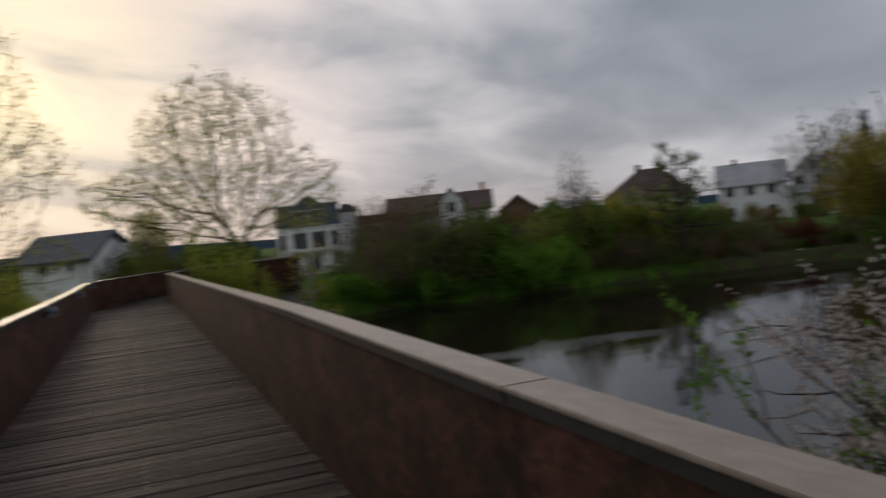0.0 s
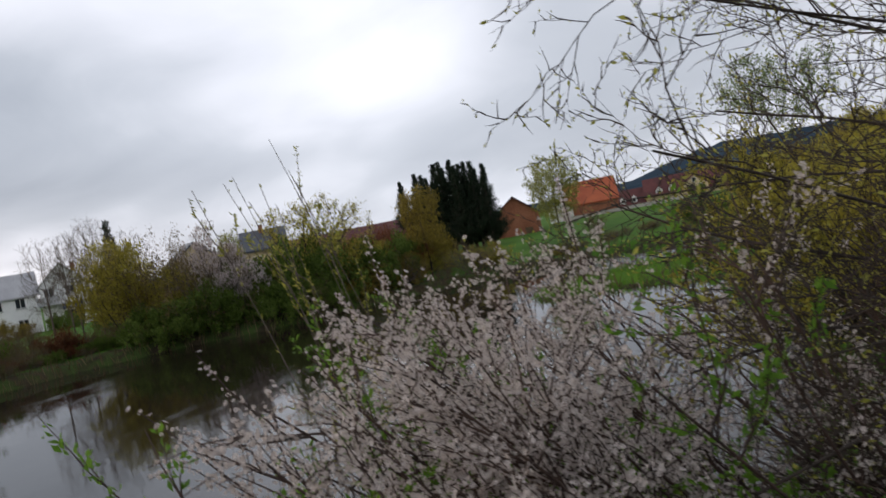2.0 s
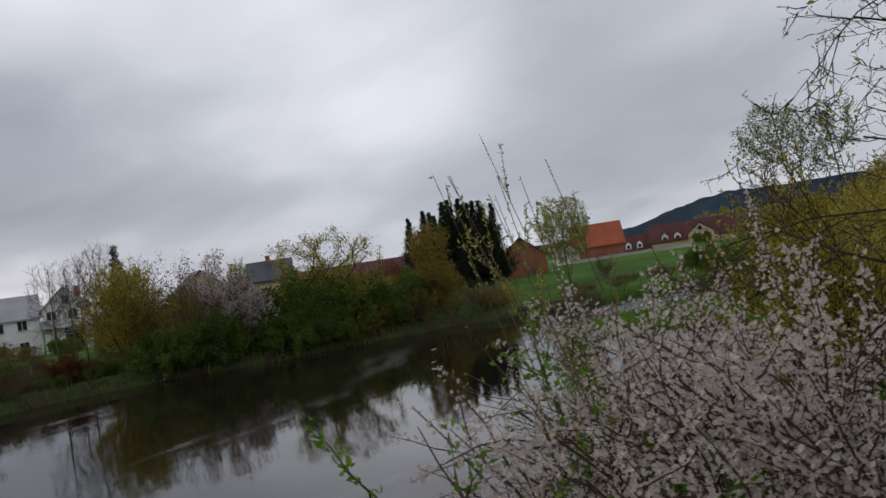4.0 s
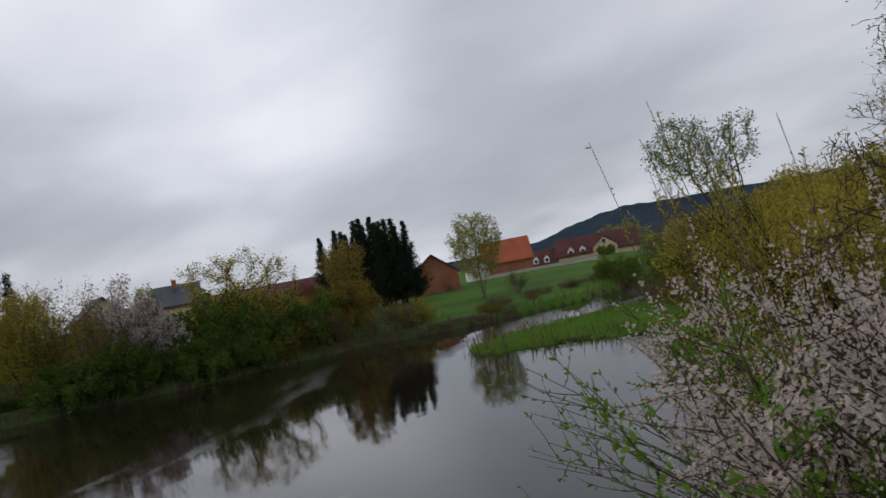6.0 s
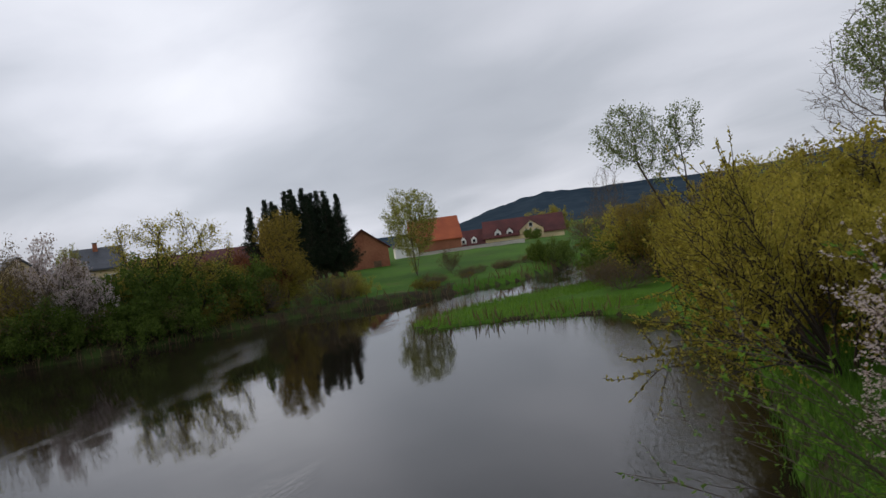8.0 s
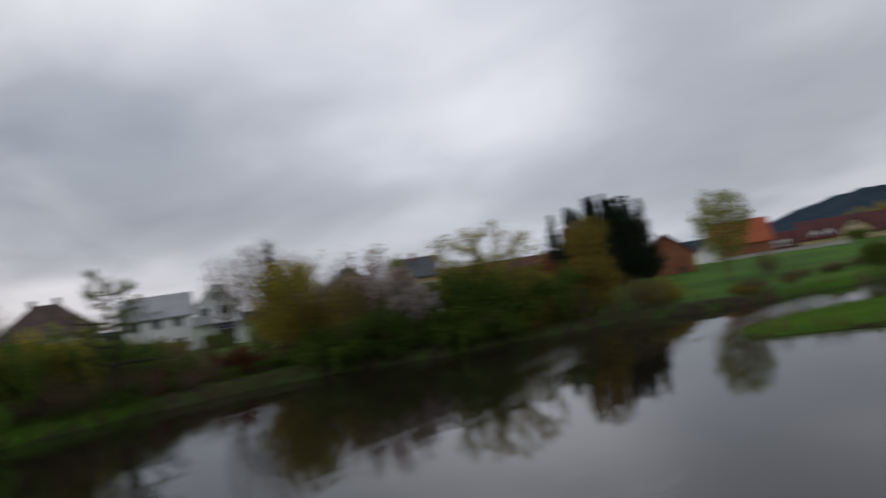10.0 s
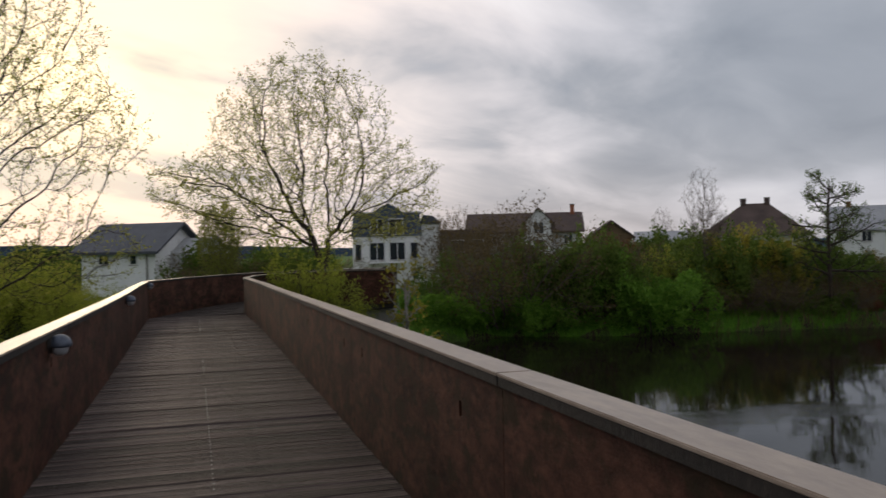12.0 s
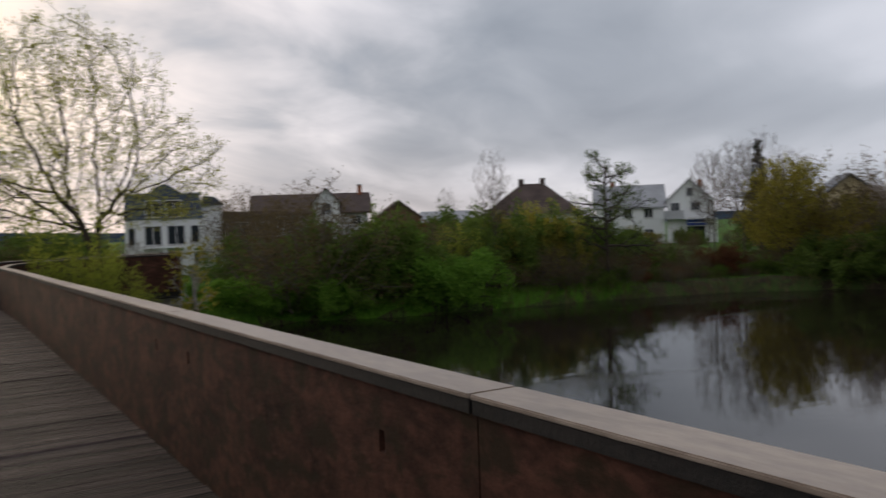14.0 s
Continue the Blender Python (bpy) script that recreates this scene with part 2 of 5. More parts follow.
LEAF_FRESH = foliage("yellow_green_leaves", (0.170, 0.210, 0.024), (0.460, 0.480, 0.075), 0.62)
LEAF_WILLOW = foliage("yellow_willow_leaves", (0.205, 0.180, 0.024), (0.43, 0.375, 0.064), 0.5)
LEAF_OLIVE = foliage("olive_willow_leaves", (0.140, 0.112, 0.019), (0.33, 0.25, 0.048), 0.45)
LEAF_GREEN = foliage("shrub_leaves", (0.042, 0.074, 0.012), (0.155, 0.220, 0.038), 0.4)
LEAF_BRIGHT = foliage("bright_green_leaves", (0.075, 0.175, 0.017), (0.200, 0.350, 0.045), 0.5)
LEAF_DARK = foliage("dark_conifer_needles", (0.008, 0.016, 0.010), (0.022, 0.036, 0.018), 0.1)
LEAF_BROWN = foliage("brown_buds", (0.085, 0.062, 0.028), (0.195, 0.145, 0.066), 0.35)
LEAF_RUST = foliage("rust_red_buds", (0.100, 0.034, 0.016), (0.190, 0.075, 0.034), 0.3)
LEAF_PALE = foliage("pale_green_leaves", (0.180, 0.200, 0.040), (0.330, 0.330, 0.085), 0.45)
LEAF_SILVER = foliage("silvery_buds", (0.120, 0.165, 0.060), (0.250, 0.300, 0.130), 0.4)
PETAL = foliage("white_blossom_petals", (0.47, 0.405, 0.37), (0.68, 0.61, 0.56), 0.35)
PETAL_PINK = foliage("pale_pink_blossom", (0.400, 0.335, 0.315), (0.600, 0.530, 0.510), 0.35)
SPIT_BLADE = foliage("bright_meadow_blades", (0.070, 0.150, 0.016), (0.165, 0.300, 0.040), 0.45)
BLADE = foliage("grass_blades", (0.045, 0.10, 0.012), (0.10, 0.205, 0.028), 0.4)
REED = foliage("dry_reed_blades", (0.084, 0.060, 0.030), (0.168, 0.126, 0.066), 0.3)


# ---- building helpers ----
def part(name, bm, material, parent=None, label=""):
    """Links a bmesh, or a mesh, as ONE mesh object under a thing or a part."""
    if isinstance(bm, bpy.types.Mesh):
        me = bm
    else:
        me = bpy.data.meshes.new(name)
        bmesh.ops.recalc_face_normals(bm, faces=bm.faces)
        bm.to_mesh(me)
        bm.free()
    if not me.materials:
        me.materials.append(material)
    ob = new(name, me)
    if parent is not None:
        ob.parent = parent
    if label:
        ob["label"] = label
    return ob


def raw_mesh(name, verts, faces, smooth=False):
    """A mesh from an array of points and an array of faces that all have the same number of corners."""
    verts, faces = np.asarray(verts, np.float32), np.asarray(faces, np.int32)
    me = bpy.data.meshes.new(name)
    me.vertices.add(len(verts))
    me.vertices.foreach_set("co", verts.ravel())
    k = faces.shape[1]
    me.loops.add(faces.size)
    me.loops.foreach_set("vertex_index", faces.ravel())
    me.polygons.add(len(faces))
    me.polygons.foreach_set("loop_start", np.arange(0, faces.size, k, dtype=np.int32))
    if smooth:
        me.polygons.foreach_set("use_smooth", np.ones(len(faces), bool))
    me.update(calc_edges=True)
    return me


def box(bm, lo, hi, m=None, bevel=0.0):
    """Adds a box between two corners, its edges rounded by bevel."""
    c = [(a + b) / 2 for a, b in zip(lo, hi)]
    s = [abs(b - a) for a, b in zip(lo, hi)]
    mat = Matrix.Translation(c) @ Matrix.Diagonal((*s, 1))
    made = bmesh.ops.create_cube(bm, size=1.0, matrix=(m @ mat) if m else mat)["verts"]
    if bevel:
        edges = list({e for v in made for e in v.link_edges})
        bmesh.ops.bevel(bm, geom=edges, offset=bevel, segments=2, profile=0.7, affect="EDGES")
    return bm


def boxes(*items, m=None, bevel=0.0):
    bm = bmesh.new()
    for lo, hi in items:
        box(bm, lo, hi, m, bevel)
    return bm


def prism(bm, ring, lo, hi, axis=1):
    """A closed ring of (u, v) drawn out along an axis: 1 = along y with u = x, 0 = along x with u = y."""
    def at(u, v, w):
        return (u, w, v) if axis == 1 else (w, u, v)
    a = [bm.verts.new(at(u, v, lo)) for u, v in ring]
    b = [bm.verts.new(at(u, v, hi)) for u, v in ring]
    bm.faces.new(a)
    bm.faces.new(list(reversed(b)))
    for i in range(len(ring)):
        j = (i + 1) % len(ring)
        bm.faces.new((a[i], b[i], b[j], a[j]))
    return bm


def thing(name, m, label, category, group="", kind=""):
    ob = new(name)
    ob.empty_display_size = 0.2
    ob.matrix_world = m
    return tagged(ob, label, category, group, kind)


# ---- ground and river ----
SHORE = [(-320, 20), (-40, 33), (-16, 36), (-8, 38.5), (-3, 37.8), (2.5, 40.6), (6.5, 44.0), (9.5, 50.5), (14.5, 53), (19.7, 50.6), (25, 50), (32, 48.7), (39, 46.3),
         (44, 42), (46.5, 37), (52, 33), (56.5, 29), (57, 24), (60, 19.5), (68, 12), (84, 6), (120, -6), (330, -40),
         (330, -70), (120, -22), (84, -4), (66, 3), (55.5, 9.5), (51, 15.2), (48.5, 17), (44, 19.2), (40.6, 18.8), (39.2, 17), (39.3, 13),
         (38, 9.8), (35, 7.4), (31, 7.6), (26.5, 6.6), (20, 7.0), (12, 8.6), (6, 10.2), (2, 11.0), (-6, 9), (-40, 4), (-320, -30)]
WATER_LEVEL = -3.0


def shore_distance(x, y):
    """Metres from the water's edge, above zero on land. Takes arrays."""
    x, y = np.asarray(x, float), np.asarray(y, float)
    best, inside = np.full(x.shape, 1e9), np.zeros(x.shape, bool)
    for (ax, ay), (bx, by) in zip(SHORE, SHORE[1:] + SHORE[:1]):
        dx, dy = bx - ax, by - ay
        k = np.clip(((x - ax) * dx + (y - ay) * dy) / (dx * dx + dy * dy), 0, 1)
        best = np.minimum(best, np.hypot(x - ax - k * dx, y - ay - k * dy))
        cross = ((ay > y) != (by > y)) & (x < dx * (y - ay) / (dy if dy else 1e-9) + ax)
        inside ^= cross
    return np.where(inside, -best, best)


RIDGE = ((-180, 12), (-60, 12), (-10, 14), (0, 12), (10, 6), (30, 6), (60, 7), (80, 9), (84, 13), (87, 25), (90, 33), (96, 31),
         (103, 30), (112, 38), (130, 40), (180, 15))


def ground_height(x, y):
    x, y = np.asarray(x, float), np.asarray(y, float)
    d = shore_distance(x, y)
    s = np.clip((d + 0.7) / 2.4, 0, 1)
    z = -3.9 + 1.55 * s * s * (3 - 2 * s) + np.clip((d - 2) * 0.02, 0, 0.55)
    z = np.where(d < -0.7, -3.9 + np.clip((d + 0.7) * 0.15, -1.2, 0), z)
    # the spit between the arms lies low
    spit = np.clip((x - 34) / 5, 0, 1) * np.clip((66 - x) / 8, 0, 1) * np.clip((y + 1) / 5, 0, 1) * np.clip((22 - y) / 2, 0, 1) * (d > -0.7)
    z = z - spit * np.clip(z + 2.86, 0, 2)
    # the near bank climbs to the bridge head
    r = np.hypot(x - 1, y + 6)
    z = np.maximum(z, np.where(d > -0.4, -0.35 - np.clip(r - 7.5, 0, 60) * 0.33, -9))
    # meadow that rises towards the farm
    z = z + np.clip((x - 72) * 0.012, 0, 0.7) * (np.abs(y - 20) < 60) * (d > 0)
    far, bearing = np.hypot(x, y), np.degrees(np.arctan2(x, y))
    top = np.interp(bearing, [a for a, _ in RIDGE], [h for _, h in RIDGE])
    k = np.clip((far - 480) / 420, 0, 1)
    rough = 1.0 + 0.04 * np.sin(x * 0.11 + y * 0.05) + 0.03 * np.sin(y * 0.23 - x * 0.07)
    return z + top * k * k * (3 - 2 * k) * rough


def z_at(x, y):
    return float(ground_height(np.array([x]), np.array([y]))[0])


def build_ground():
    def axis(lo, hi, fine):
        mid = list(np.arange(lo, hi + 0.01, fine))
        out, step, p = [], fine, hi
        while p < 1700:
            step = min(step * 1.25, 38)
            p += step
            out.append(p)
        neg, step, p = [], fine, lo
        while p > -1700:
            step = min(step * 1.25, 38)
            p -= step
            neg.append(p)
        return np.array(neg[::-1] + mid + out)
    xs, ys = axis(-18, 80, 0.8), axis(-4, 64, 0.8)
    gx, gy = np.meshgrid(xs, ys)
    z = ground_height(gx, gy)
    lump = np.array([noise.noise((a * 0.6, b * 0.6, 0)) for a, b in zip(gx.ravel(), gy.ravel())]).reshape(gx.shape)
    z = z + lump * 0.12
    nx, ny = len(xs), len(ys)
    i = np.arange((ny - 1) * (nx - 1))
    r, c = i // (nx - 1), i % (nx - 1)
    a = r * nx + c
    me = raw_mesh("ground", np.stack([gx.ravel(), gy.ravel(), z.ravel()], 1), np.stack([a, a + 1, a + nx + 1, a + nx], 1), True)
    for m in (GRASS, EARTH, FOREST_HAZED):
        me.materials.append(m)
    cx, cy = (xs[c] + xs[c + 1]) / 2, (ys[r] + ys[r + 1]) / 2
    d = shore_distance(cx, cy) + lump.ravel()[a] * 0.8
    # faces beyond 520 m take the forest colour with painted haze
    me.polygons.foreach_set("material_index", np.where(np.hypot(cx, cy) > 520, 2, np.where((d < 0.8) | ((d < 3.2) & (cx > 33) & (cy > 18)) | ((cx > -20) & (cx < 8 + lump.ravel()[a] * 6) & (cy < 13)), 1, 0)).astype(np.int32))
    tagged(part("ground", me, GRASS), "green meadow and earthy river banks reaching wooded hills", "ground", kind="structure")
    me = raw_mesh("water", [(-330, -90, WATER_LEVEL), (335, -90, WATER_LEVEL), (335, 70, WATER_LEVEL), (-330, 70, WATER_LEVEL)], [(0, 1, 2, 3)])
    tagged(part("water", me, WATER), "calm dark river mirroring the grey evening sky", "river", kind="structure")


build_ground()


# ---- footbridge ----
def deck_z(y):
    """The deck falls from the middle of the river and levels out towards the far bank."""
    return -min(max(0.0, y - 14.0), 16.0) * 0.0103 - max(0.0, y - 30.0) * 0.004


RIGHT_LINE = [(1.2, y) for y in (-2, 2.2, 6.15, 10.1, 14.07, 18.03, 22.0, 25.95, 29.9)] + [(1.17, 33.85), (1.10, 37.0), (1.04, 39.4)]
RIGHT_BEND = [(1.04, 39.4), (1.48, 42.16), (2.47, 44.48), (3.93, 45.86), (5.65, 46.29), (7.2, 45.86)]
LEFT_LINE = [(-1.25, -2), (-1.26, 3), (-1.27, 7), (-1.29, 11), (-1.31, 15), (-1.33, 18.95), (-1.36, 22.9), (-1.41, 26.8), (-1.48, 30.7), (-1.56, 34.6),
             (-1.60, 38.6)]
LEFT_BEND = [(-1.60, 38.6), (-0.50, 42.16), (0.62, 44.57), (1.87, 46.8), (3.41, 48.18), (5.56, 48.7), (7.54, 48.44)]
RIGHT_SLOTS = (3.5, 7.4, 9.4, 13.1, 15.9, 18.68, 21.49, 22.42, 25.28, 28.13, 31.0, 35.2)
LEFT_SLOTS = (12.4, 15.6, 18.9, 22.05, 25.7, 29.4, 33.0)
WALL_TOP, WALL_THICK = 0.992, 0.115


def wall_panel(a, b, side, slots):
    """One parapet panel from a to b, the outer face on the given side (+1 right, -1 left), with slots cut right through it."""
    bm = bmesh.new()
    a, b = Vector(a), Vector(b)
    along = b - a
    length = along.length
    along.normalize()
    out = Vector((along.y, -along.x)) * side * WALL_THICK
    cuts = [0.004]
    for s in slots:
        cuts += [s - 0.024, s + 0.024]
    cuts.append(length - 0.004)
    rows = (-0.30, 0.735, 0.82, WALL_TOP)

    def at(u, h, w):
        p = a + along * u + out * w
        return bm.verts.new((p.x, p.y, deck_z(p.y) + h))
    grid = {(i, j, w): at(u, h, w) for i, u in enumerate(cuts) for j, h in enumerate(rows) for w in (0, 1)}
    n, m = len(cuts) - 1, len(rows) - 1
    hole = {(i, 1) for i in range(1, n, 2)}
    for i in range(n):
        for j in range(m):
            ring = ((i, j), (i + 1, j), (i + 1, j + 1), (i, j + 1))
            if (i, j) in hole:
                for p, q in zip(ring, ring[1:] + ring[:1]):
                    bm.faces.new((grid[(*p, 0)], grid[(*q, 0)], grid[(*q, 1)], grid[(*p, 1)]))
                continue
            for w in (0, 1):
                bm.faces.new([grid[(*p, w)] for p in (ring if w else ring[::-1])])
    rim = [(i, 0) for i in range(n)] + [(n, j) for j in range(m)] + [(i, m) for i in range(n, 0, -1)] + [(0, j) for j in range(m, 0, -1)]
    for p, q in zip(rim, rim[1:] + rim[:1]):
        bm.faces.new((grid[(*p, 0)], grid[(*q, 0)], grid[(*q, 1)], grid[(*p, 1)]))
    return bm


def strip(a, b, side, lo, hi, h0, h1, gap=0.004, bevel=0.0):
    """A straight bar along a panel: lo and hi are its edges across the wall, from the inner face outwards."""
    bm = bmesh.new()
    a, b = Vector(a), Vector(b)
    along = (b - a).normalized()
    out = Vector((along.y, -along.x)) * side
    a, b = a + along * gap, b - along * gap
    v = []
    for p in (a, b):
        for w, h in ((lo, h0), (hi, h0), (hi, h1), (lo, h1)):
            q = p + out * w
            v.append(bm.verts.new((q.x, q.y, deck_z(q.y) + h)))
    for f in ((0, 1, 2, 3), (7, 6, 5, 4), (0, 4, 5, 1), (1, 5, 6, 2), (2, 6, 7, 3), (3, 7, 4, 0)):
        bm.faces.new([v[i] for i in f])
    if bevel:
        bmesh.ops.bevel(bm, geom=list(bm.edges), offset=bevel, segments=2, affect="EDGES")
    return bm


bridge = thing("footbridge", pose(0, 0, 0), "long timber-decked footbridge with brown solid parapets and pale caps", "footbridge")
for line, side, slots in ((RIGHT_LINE, 1, RIGHT_SLOTS), (RIGHT_BEND, 1, ()), (LEFT_LINE, -1, LEFT_SLOTS), (LEFT_BEND, -1, ())):
    for p, q in zip(line, line[1:]):
        own = [s - p[1] for s in slots if p[1] + 0.1 < s < q[1] - 0.1]
        panel = part("parapet_panel", wall_panel(p, q, side, own), PANEL, bridge)
        part("cap_board", strip(p, q, side, -0.03, 0.155, 1.040, 1.056, 0.006, 0.004), CAP, panel, "pale beige cap board")
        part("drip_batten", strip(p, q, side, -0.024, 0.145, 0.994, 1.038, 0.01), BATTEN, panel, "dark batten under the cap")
        if len(line) > 7:
            part("edge_girder", strip(p, q, side, 0.01, 0.105, -0.72, -0.305, 0.0), STEEL, bridge)
for x in (-0.85, 0.75):
    bm = bmesh.new()
    for y0, y1 in ((-2, 14), (14, 30), (30, 39.2)):
        prism(bm, [(x - 0.12, 0), (x + 0.12, 0), (x + 0.12, 0.01), (x - 0.12, 0.01)], y0, y1)
    for v in bm.verts:
        v.co.z += deck_z(v.co.y) - (0.08 if v.co.z > 0.005 else 0.65)
    part("long_beam", bm, STEEL, bridge)
bm = bmesh.new()
for y0, y1 in ((-2, 14), (14, 30), (30, 38.6)):
    prism(bm, [(-1.24, 0), (1.0, 0), (1.0, 0.01), (-1.24, 0.01)], y0, y1)
for v in bm.verts:
    v.co.z += deck_z(v.co.y) - 0.066
part("deck_underlay", bm, STEEL, bridge, "dark sheet under the planks")
for x, y in ((0, 4.0), (-0.1, 24.0), (-0.2, 38.0), (4.8, 47.3)):
    bm = bmesh.new()
    bmesh.ops.create_cone(bm, cap_ends=True, segments=20, radius1=0.42, radius2=0.36, depth=4.5, matrix=Matrix.Translation((x, y, deck_z(y) - 2.9)))
    box(bm, (x - 1.0, y - 0.3, deck_z(y) - 0.72), (x + 1.0, y + 0.3, deck_z(y) - 0.655), bevel=0.02)
    part("pier", bm, CONCRETE, bridge, "grey concrete pier")
bm = boxes(((5.9, 46.6, -3.2), (7.4, 49.0, -0.80)), bevel=0.05)
part("abutment", bm, CONCRETE, bridge, "pale concrete abutment")
bm = bmesh.new()
ring = LEFT_BEND + RIGHT_BEND[::-1]
top = [bm.verts.new((x, y, deck_z(y) - 0.045)) for x, y in ring]
low = [bm.verts.new((x, y, deck_z(y) - 0.50)) for x, y in ring]
bm.faces.new(top)
bm.faces.new(low[::-1])
for i in range(len(ring)):
    j = (i + 1) % len(ring)
    bm.faces.new((top[i], low[i], low[j], top[j]))
part("bend_slab", bm, STEEL, bridge)

# row of screw heads down the middle of the deck
bm = bmesh.new()
y = 6.0
while y < 39:
    if noise.noise((y * 0.35, 3.3, 0)) > 0.02:
        bmesh.ops.create_cone(bm, cap_ends=True, segments=6, radius1=0.0075, radius2=0.006, depth=0.006,
                              matrix=Matrix.Translation((-0.02 - 0.010 * (y - 16), y, deck_z(y) + 0.004)))
    y += 0.1445
tagged(part("screw_heads", bm, SCREW, bridge, "bright screw heads"), kind="stuff")


def wall_lamp(x, y, z):
    """A round hooded bulkhead lamp on the parapet's inner face."""
    root = thing("wall_lamp", pose(x, y, z), "small round grey hooded lamp on the brown parapet", "lamp", "lamps along the parapet")
    bm = bmesh.new()
    bmesh.ops.create_cone(bm, cap_ends=True, segments=24, radius1=0.075, radius2=0.07, depth=0.035, matrix=pose(0.017, 0, 0, 0, 90, 0))
    part("back_plate", bm, STEEL, root)
    bm = bmesh.new()
    bmesh.ops.create_uvsphere(bm, u_segments=24, v_segments=14, radius=0.092, matrix=Matrix.Translation((0.085, 0, 0)))
    for v in bm.verts:
        v.co.z *= 0.96
        if v.co.z < -0.015:
            v.co.z = -0.015 + (v.co.z + 0.015) * 0.15
    for f in bm.faces:
        f.smooth = True
    part("hood", bm, LAMP_SHELL, root, "grey-blue enamelled hood")
    bm = bmesh.new()
    bmesh.ops.create_uvsphere(bm, u_segments=20, v_segments=10, radius=0.072, matrix=Matrix.Translation((0.082, 0, -0.022)))
    for f in bm.faces:
        f.smooth = True
    part("lens", bm, LAMP_LENS, root, "frosted glass lens")
    return root


first_lamp = wall_lamp(-1.350, 21.95, deck_z(21.95) + 0.935)
for x, y in ((-1.302, 13.9), (-1.472, 30.3), (-1.595, 38.2)):
    copy_thing(first_lamp, pose(x, y, deck_z(y) + 0.935))


# ---- houses ----
def window(parent, x, z, w, h, y=0.0, bars=1, name="window", frame_mat=None):
    """A framed window on a front wall at y, set into a shallow reveal, with its own panes and sill."""
    win = part(name, boxes(((x - w / 2 - 0.07, y - 0.035, z - 0.07), (x - w / 2, y + 0.05, z + h + 0.07)),
                           ((x + w / 2, y - 0.035, z - 0.07), (x + w / 2 + 0.07, y + 0.05, z + h + 0.07)),
                           ((x - w / 2, y - 0.035, z - 0.07), (x + w / 2, y + 0.05, z)),
                           ((x - w / 2, y - 0.035, z + h), (x + w / 2, y + 0.05, z + h + 0.07)),
                           *[((x - w / 2 + w * k / bars - 0.03, y - 0.03, z), (x - w / 2 + w * k / bars + 0.03, y + 0.04, z + h)) for k in range(1, bars)]),
               frame_mat or TRIM, parent)
    for k in range(bars):
        a = x - w / 2 + w * k / bars
        part("pane", boxes(((a + 0.005, y - 0.012, z + 0.003), (a + w / bars - 0.005, y - 0.004, z + h - 0.003))), PANE, win, "dark reflecting glass")
    part("sill", boxes(((x - w / 2 - 0.12, y - 0.12, z - 0.12), (x + w / 2 + 0.12, y + 0.02, z - 0.075)), bevel=0.01), CONCRETE, win)
    return win


def gable_roof(root, w, d, eave, ridge, over, mat, along="x", thick=0.18, x0=0.0, y0=0.0, name="roof"):
    """Two sloping slabs; the ridge runs along x or along y."""
    bm = bmesh.new()
    if along == "x":
        mid, run = y0 + d / 2, d / 2 + over
        drop = (ridge - eave) / (d / 2) * run
        prism(bm, [(mid - run, ridge - drop), (mid, ridge), (mid + run, ridge - drop), (mid + run, ridge - drop + thick), (mid, ridge + thick), (mid - run, ridge - drop + thick)],
              x0 - over, x0 + w + over, 0)
    else:
        mid, run = x0 + w / 2, w / 2 + over
        drop = (ridge - eave) / (w / 2) * run
        prism(bm, [(mid - run, ridge - drop), (mid, ridge), (mid + run, ridge - drop), (mid + run, ridge - drop + thick), (mid, ridge + thick), (mid - run, ridge - drop + thick)],
              y0 - over, y0 + d + over, 1)
    return part(name, bm, mat, root)


def gable_body(w, d, base, eave, ridge, along="x", x0=0.0, y0=0.0):
    bm = bmesh.new()
    if along == "x":
        prism(bm, [(y0, base), (y0 + d, base), (y0 + d, eave), (y0 + d / 2, ridge), (y0, eave)], x0, x0 + w, 0)
    else:
        prism(bm, [(x0, base), (x0 + w, base), (x0 + w, eave), (x0 + w / 2, ridge), (x0, eave)], y0, y0 + d, 1)
    return bm


def facing(p0, p1):
    """A pose at p0 whose x axis runs to p1 and whose y axis runs away behind the front."""
    return pose(p0[0], p0[1], 0, 0, 0, math.degrees(math.atan2(p1[1] - p0[1], p1[0] - p0[0])))


def chimney(root, x, y, z0, z1, mat, s=0.45):
    c = part("chimney", boxes(((x - s / 2, y - s / 2, z0), (x + s / 2, y + s / 2, z1)), bevel=0.02), mat, root)
    part("chimney_cap", boxes(((x - s / 2 - 0.05, y - s / 2 - 0.05, z1 + 0.003), (x + s / 2 + 0.05, y + s / 2 + 0.05, z1 + 0.08))), CONCRETE, c)


def build_barn_house():
    root = thing("white_house", facing((-7.9, 73.4), (-3.0, 70.3)), "white rendered house with a dark gabled roof beside the meadow", "house")
    part("wall", gable_body(5.7, 5.2, -2.4, 1.98, 3.55), RENDER_WHITE, root)
    gable_roof(root, 5.7, 5.2, 1.98, 3.6, 0.55, SLATE)
    window(root, 1.75, 1.02, 0.75, 0.55, 0.0, 2)
    window(root, 4.05, 1.02, 0.45, 0.55)
    part("downpipe", boxes(((5.05, -0.10, -2.3), (5.13, -0.02, 1.9))), CONCRETE, root)
    bm = gable_body(2.6, 3.4, -2.4, 1.7, 2.7, "x", 5.75, 1.6)
    part("annex", bm, RENDER_GREY, root, "grey annex beside the gable")


build_barn_house()


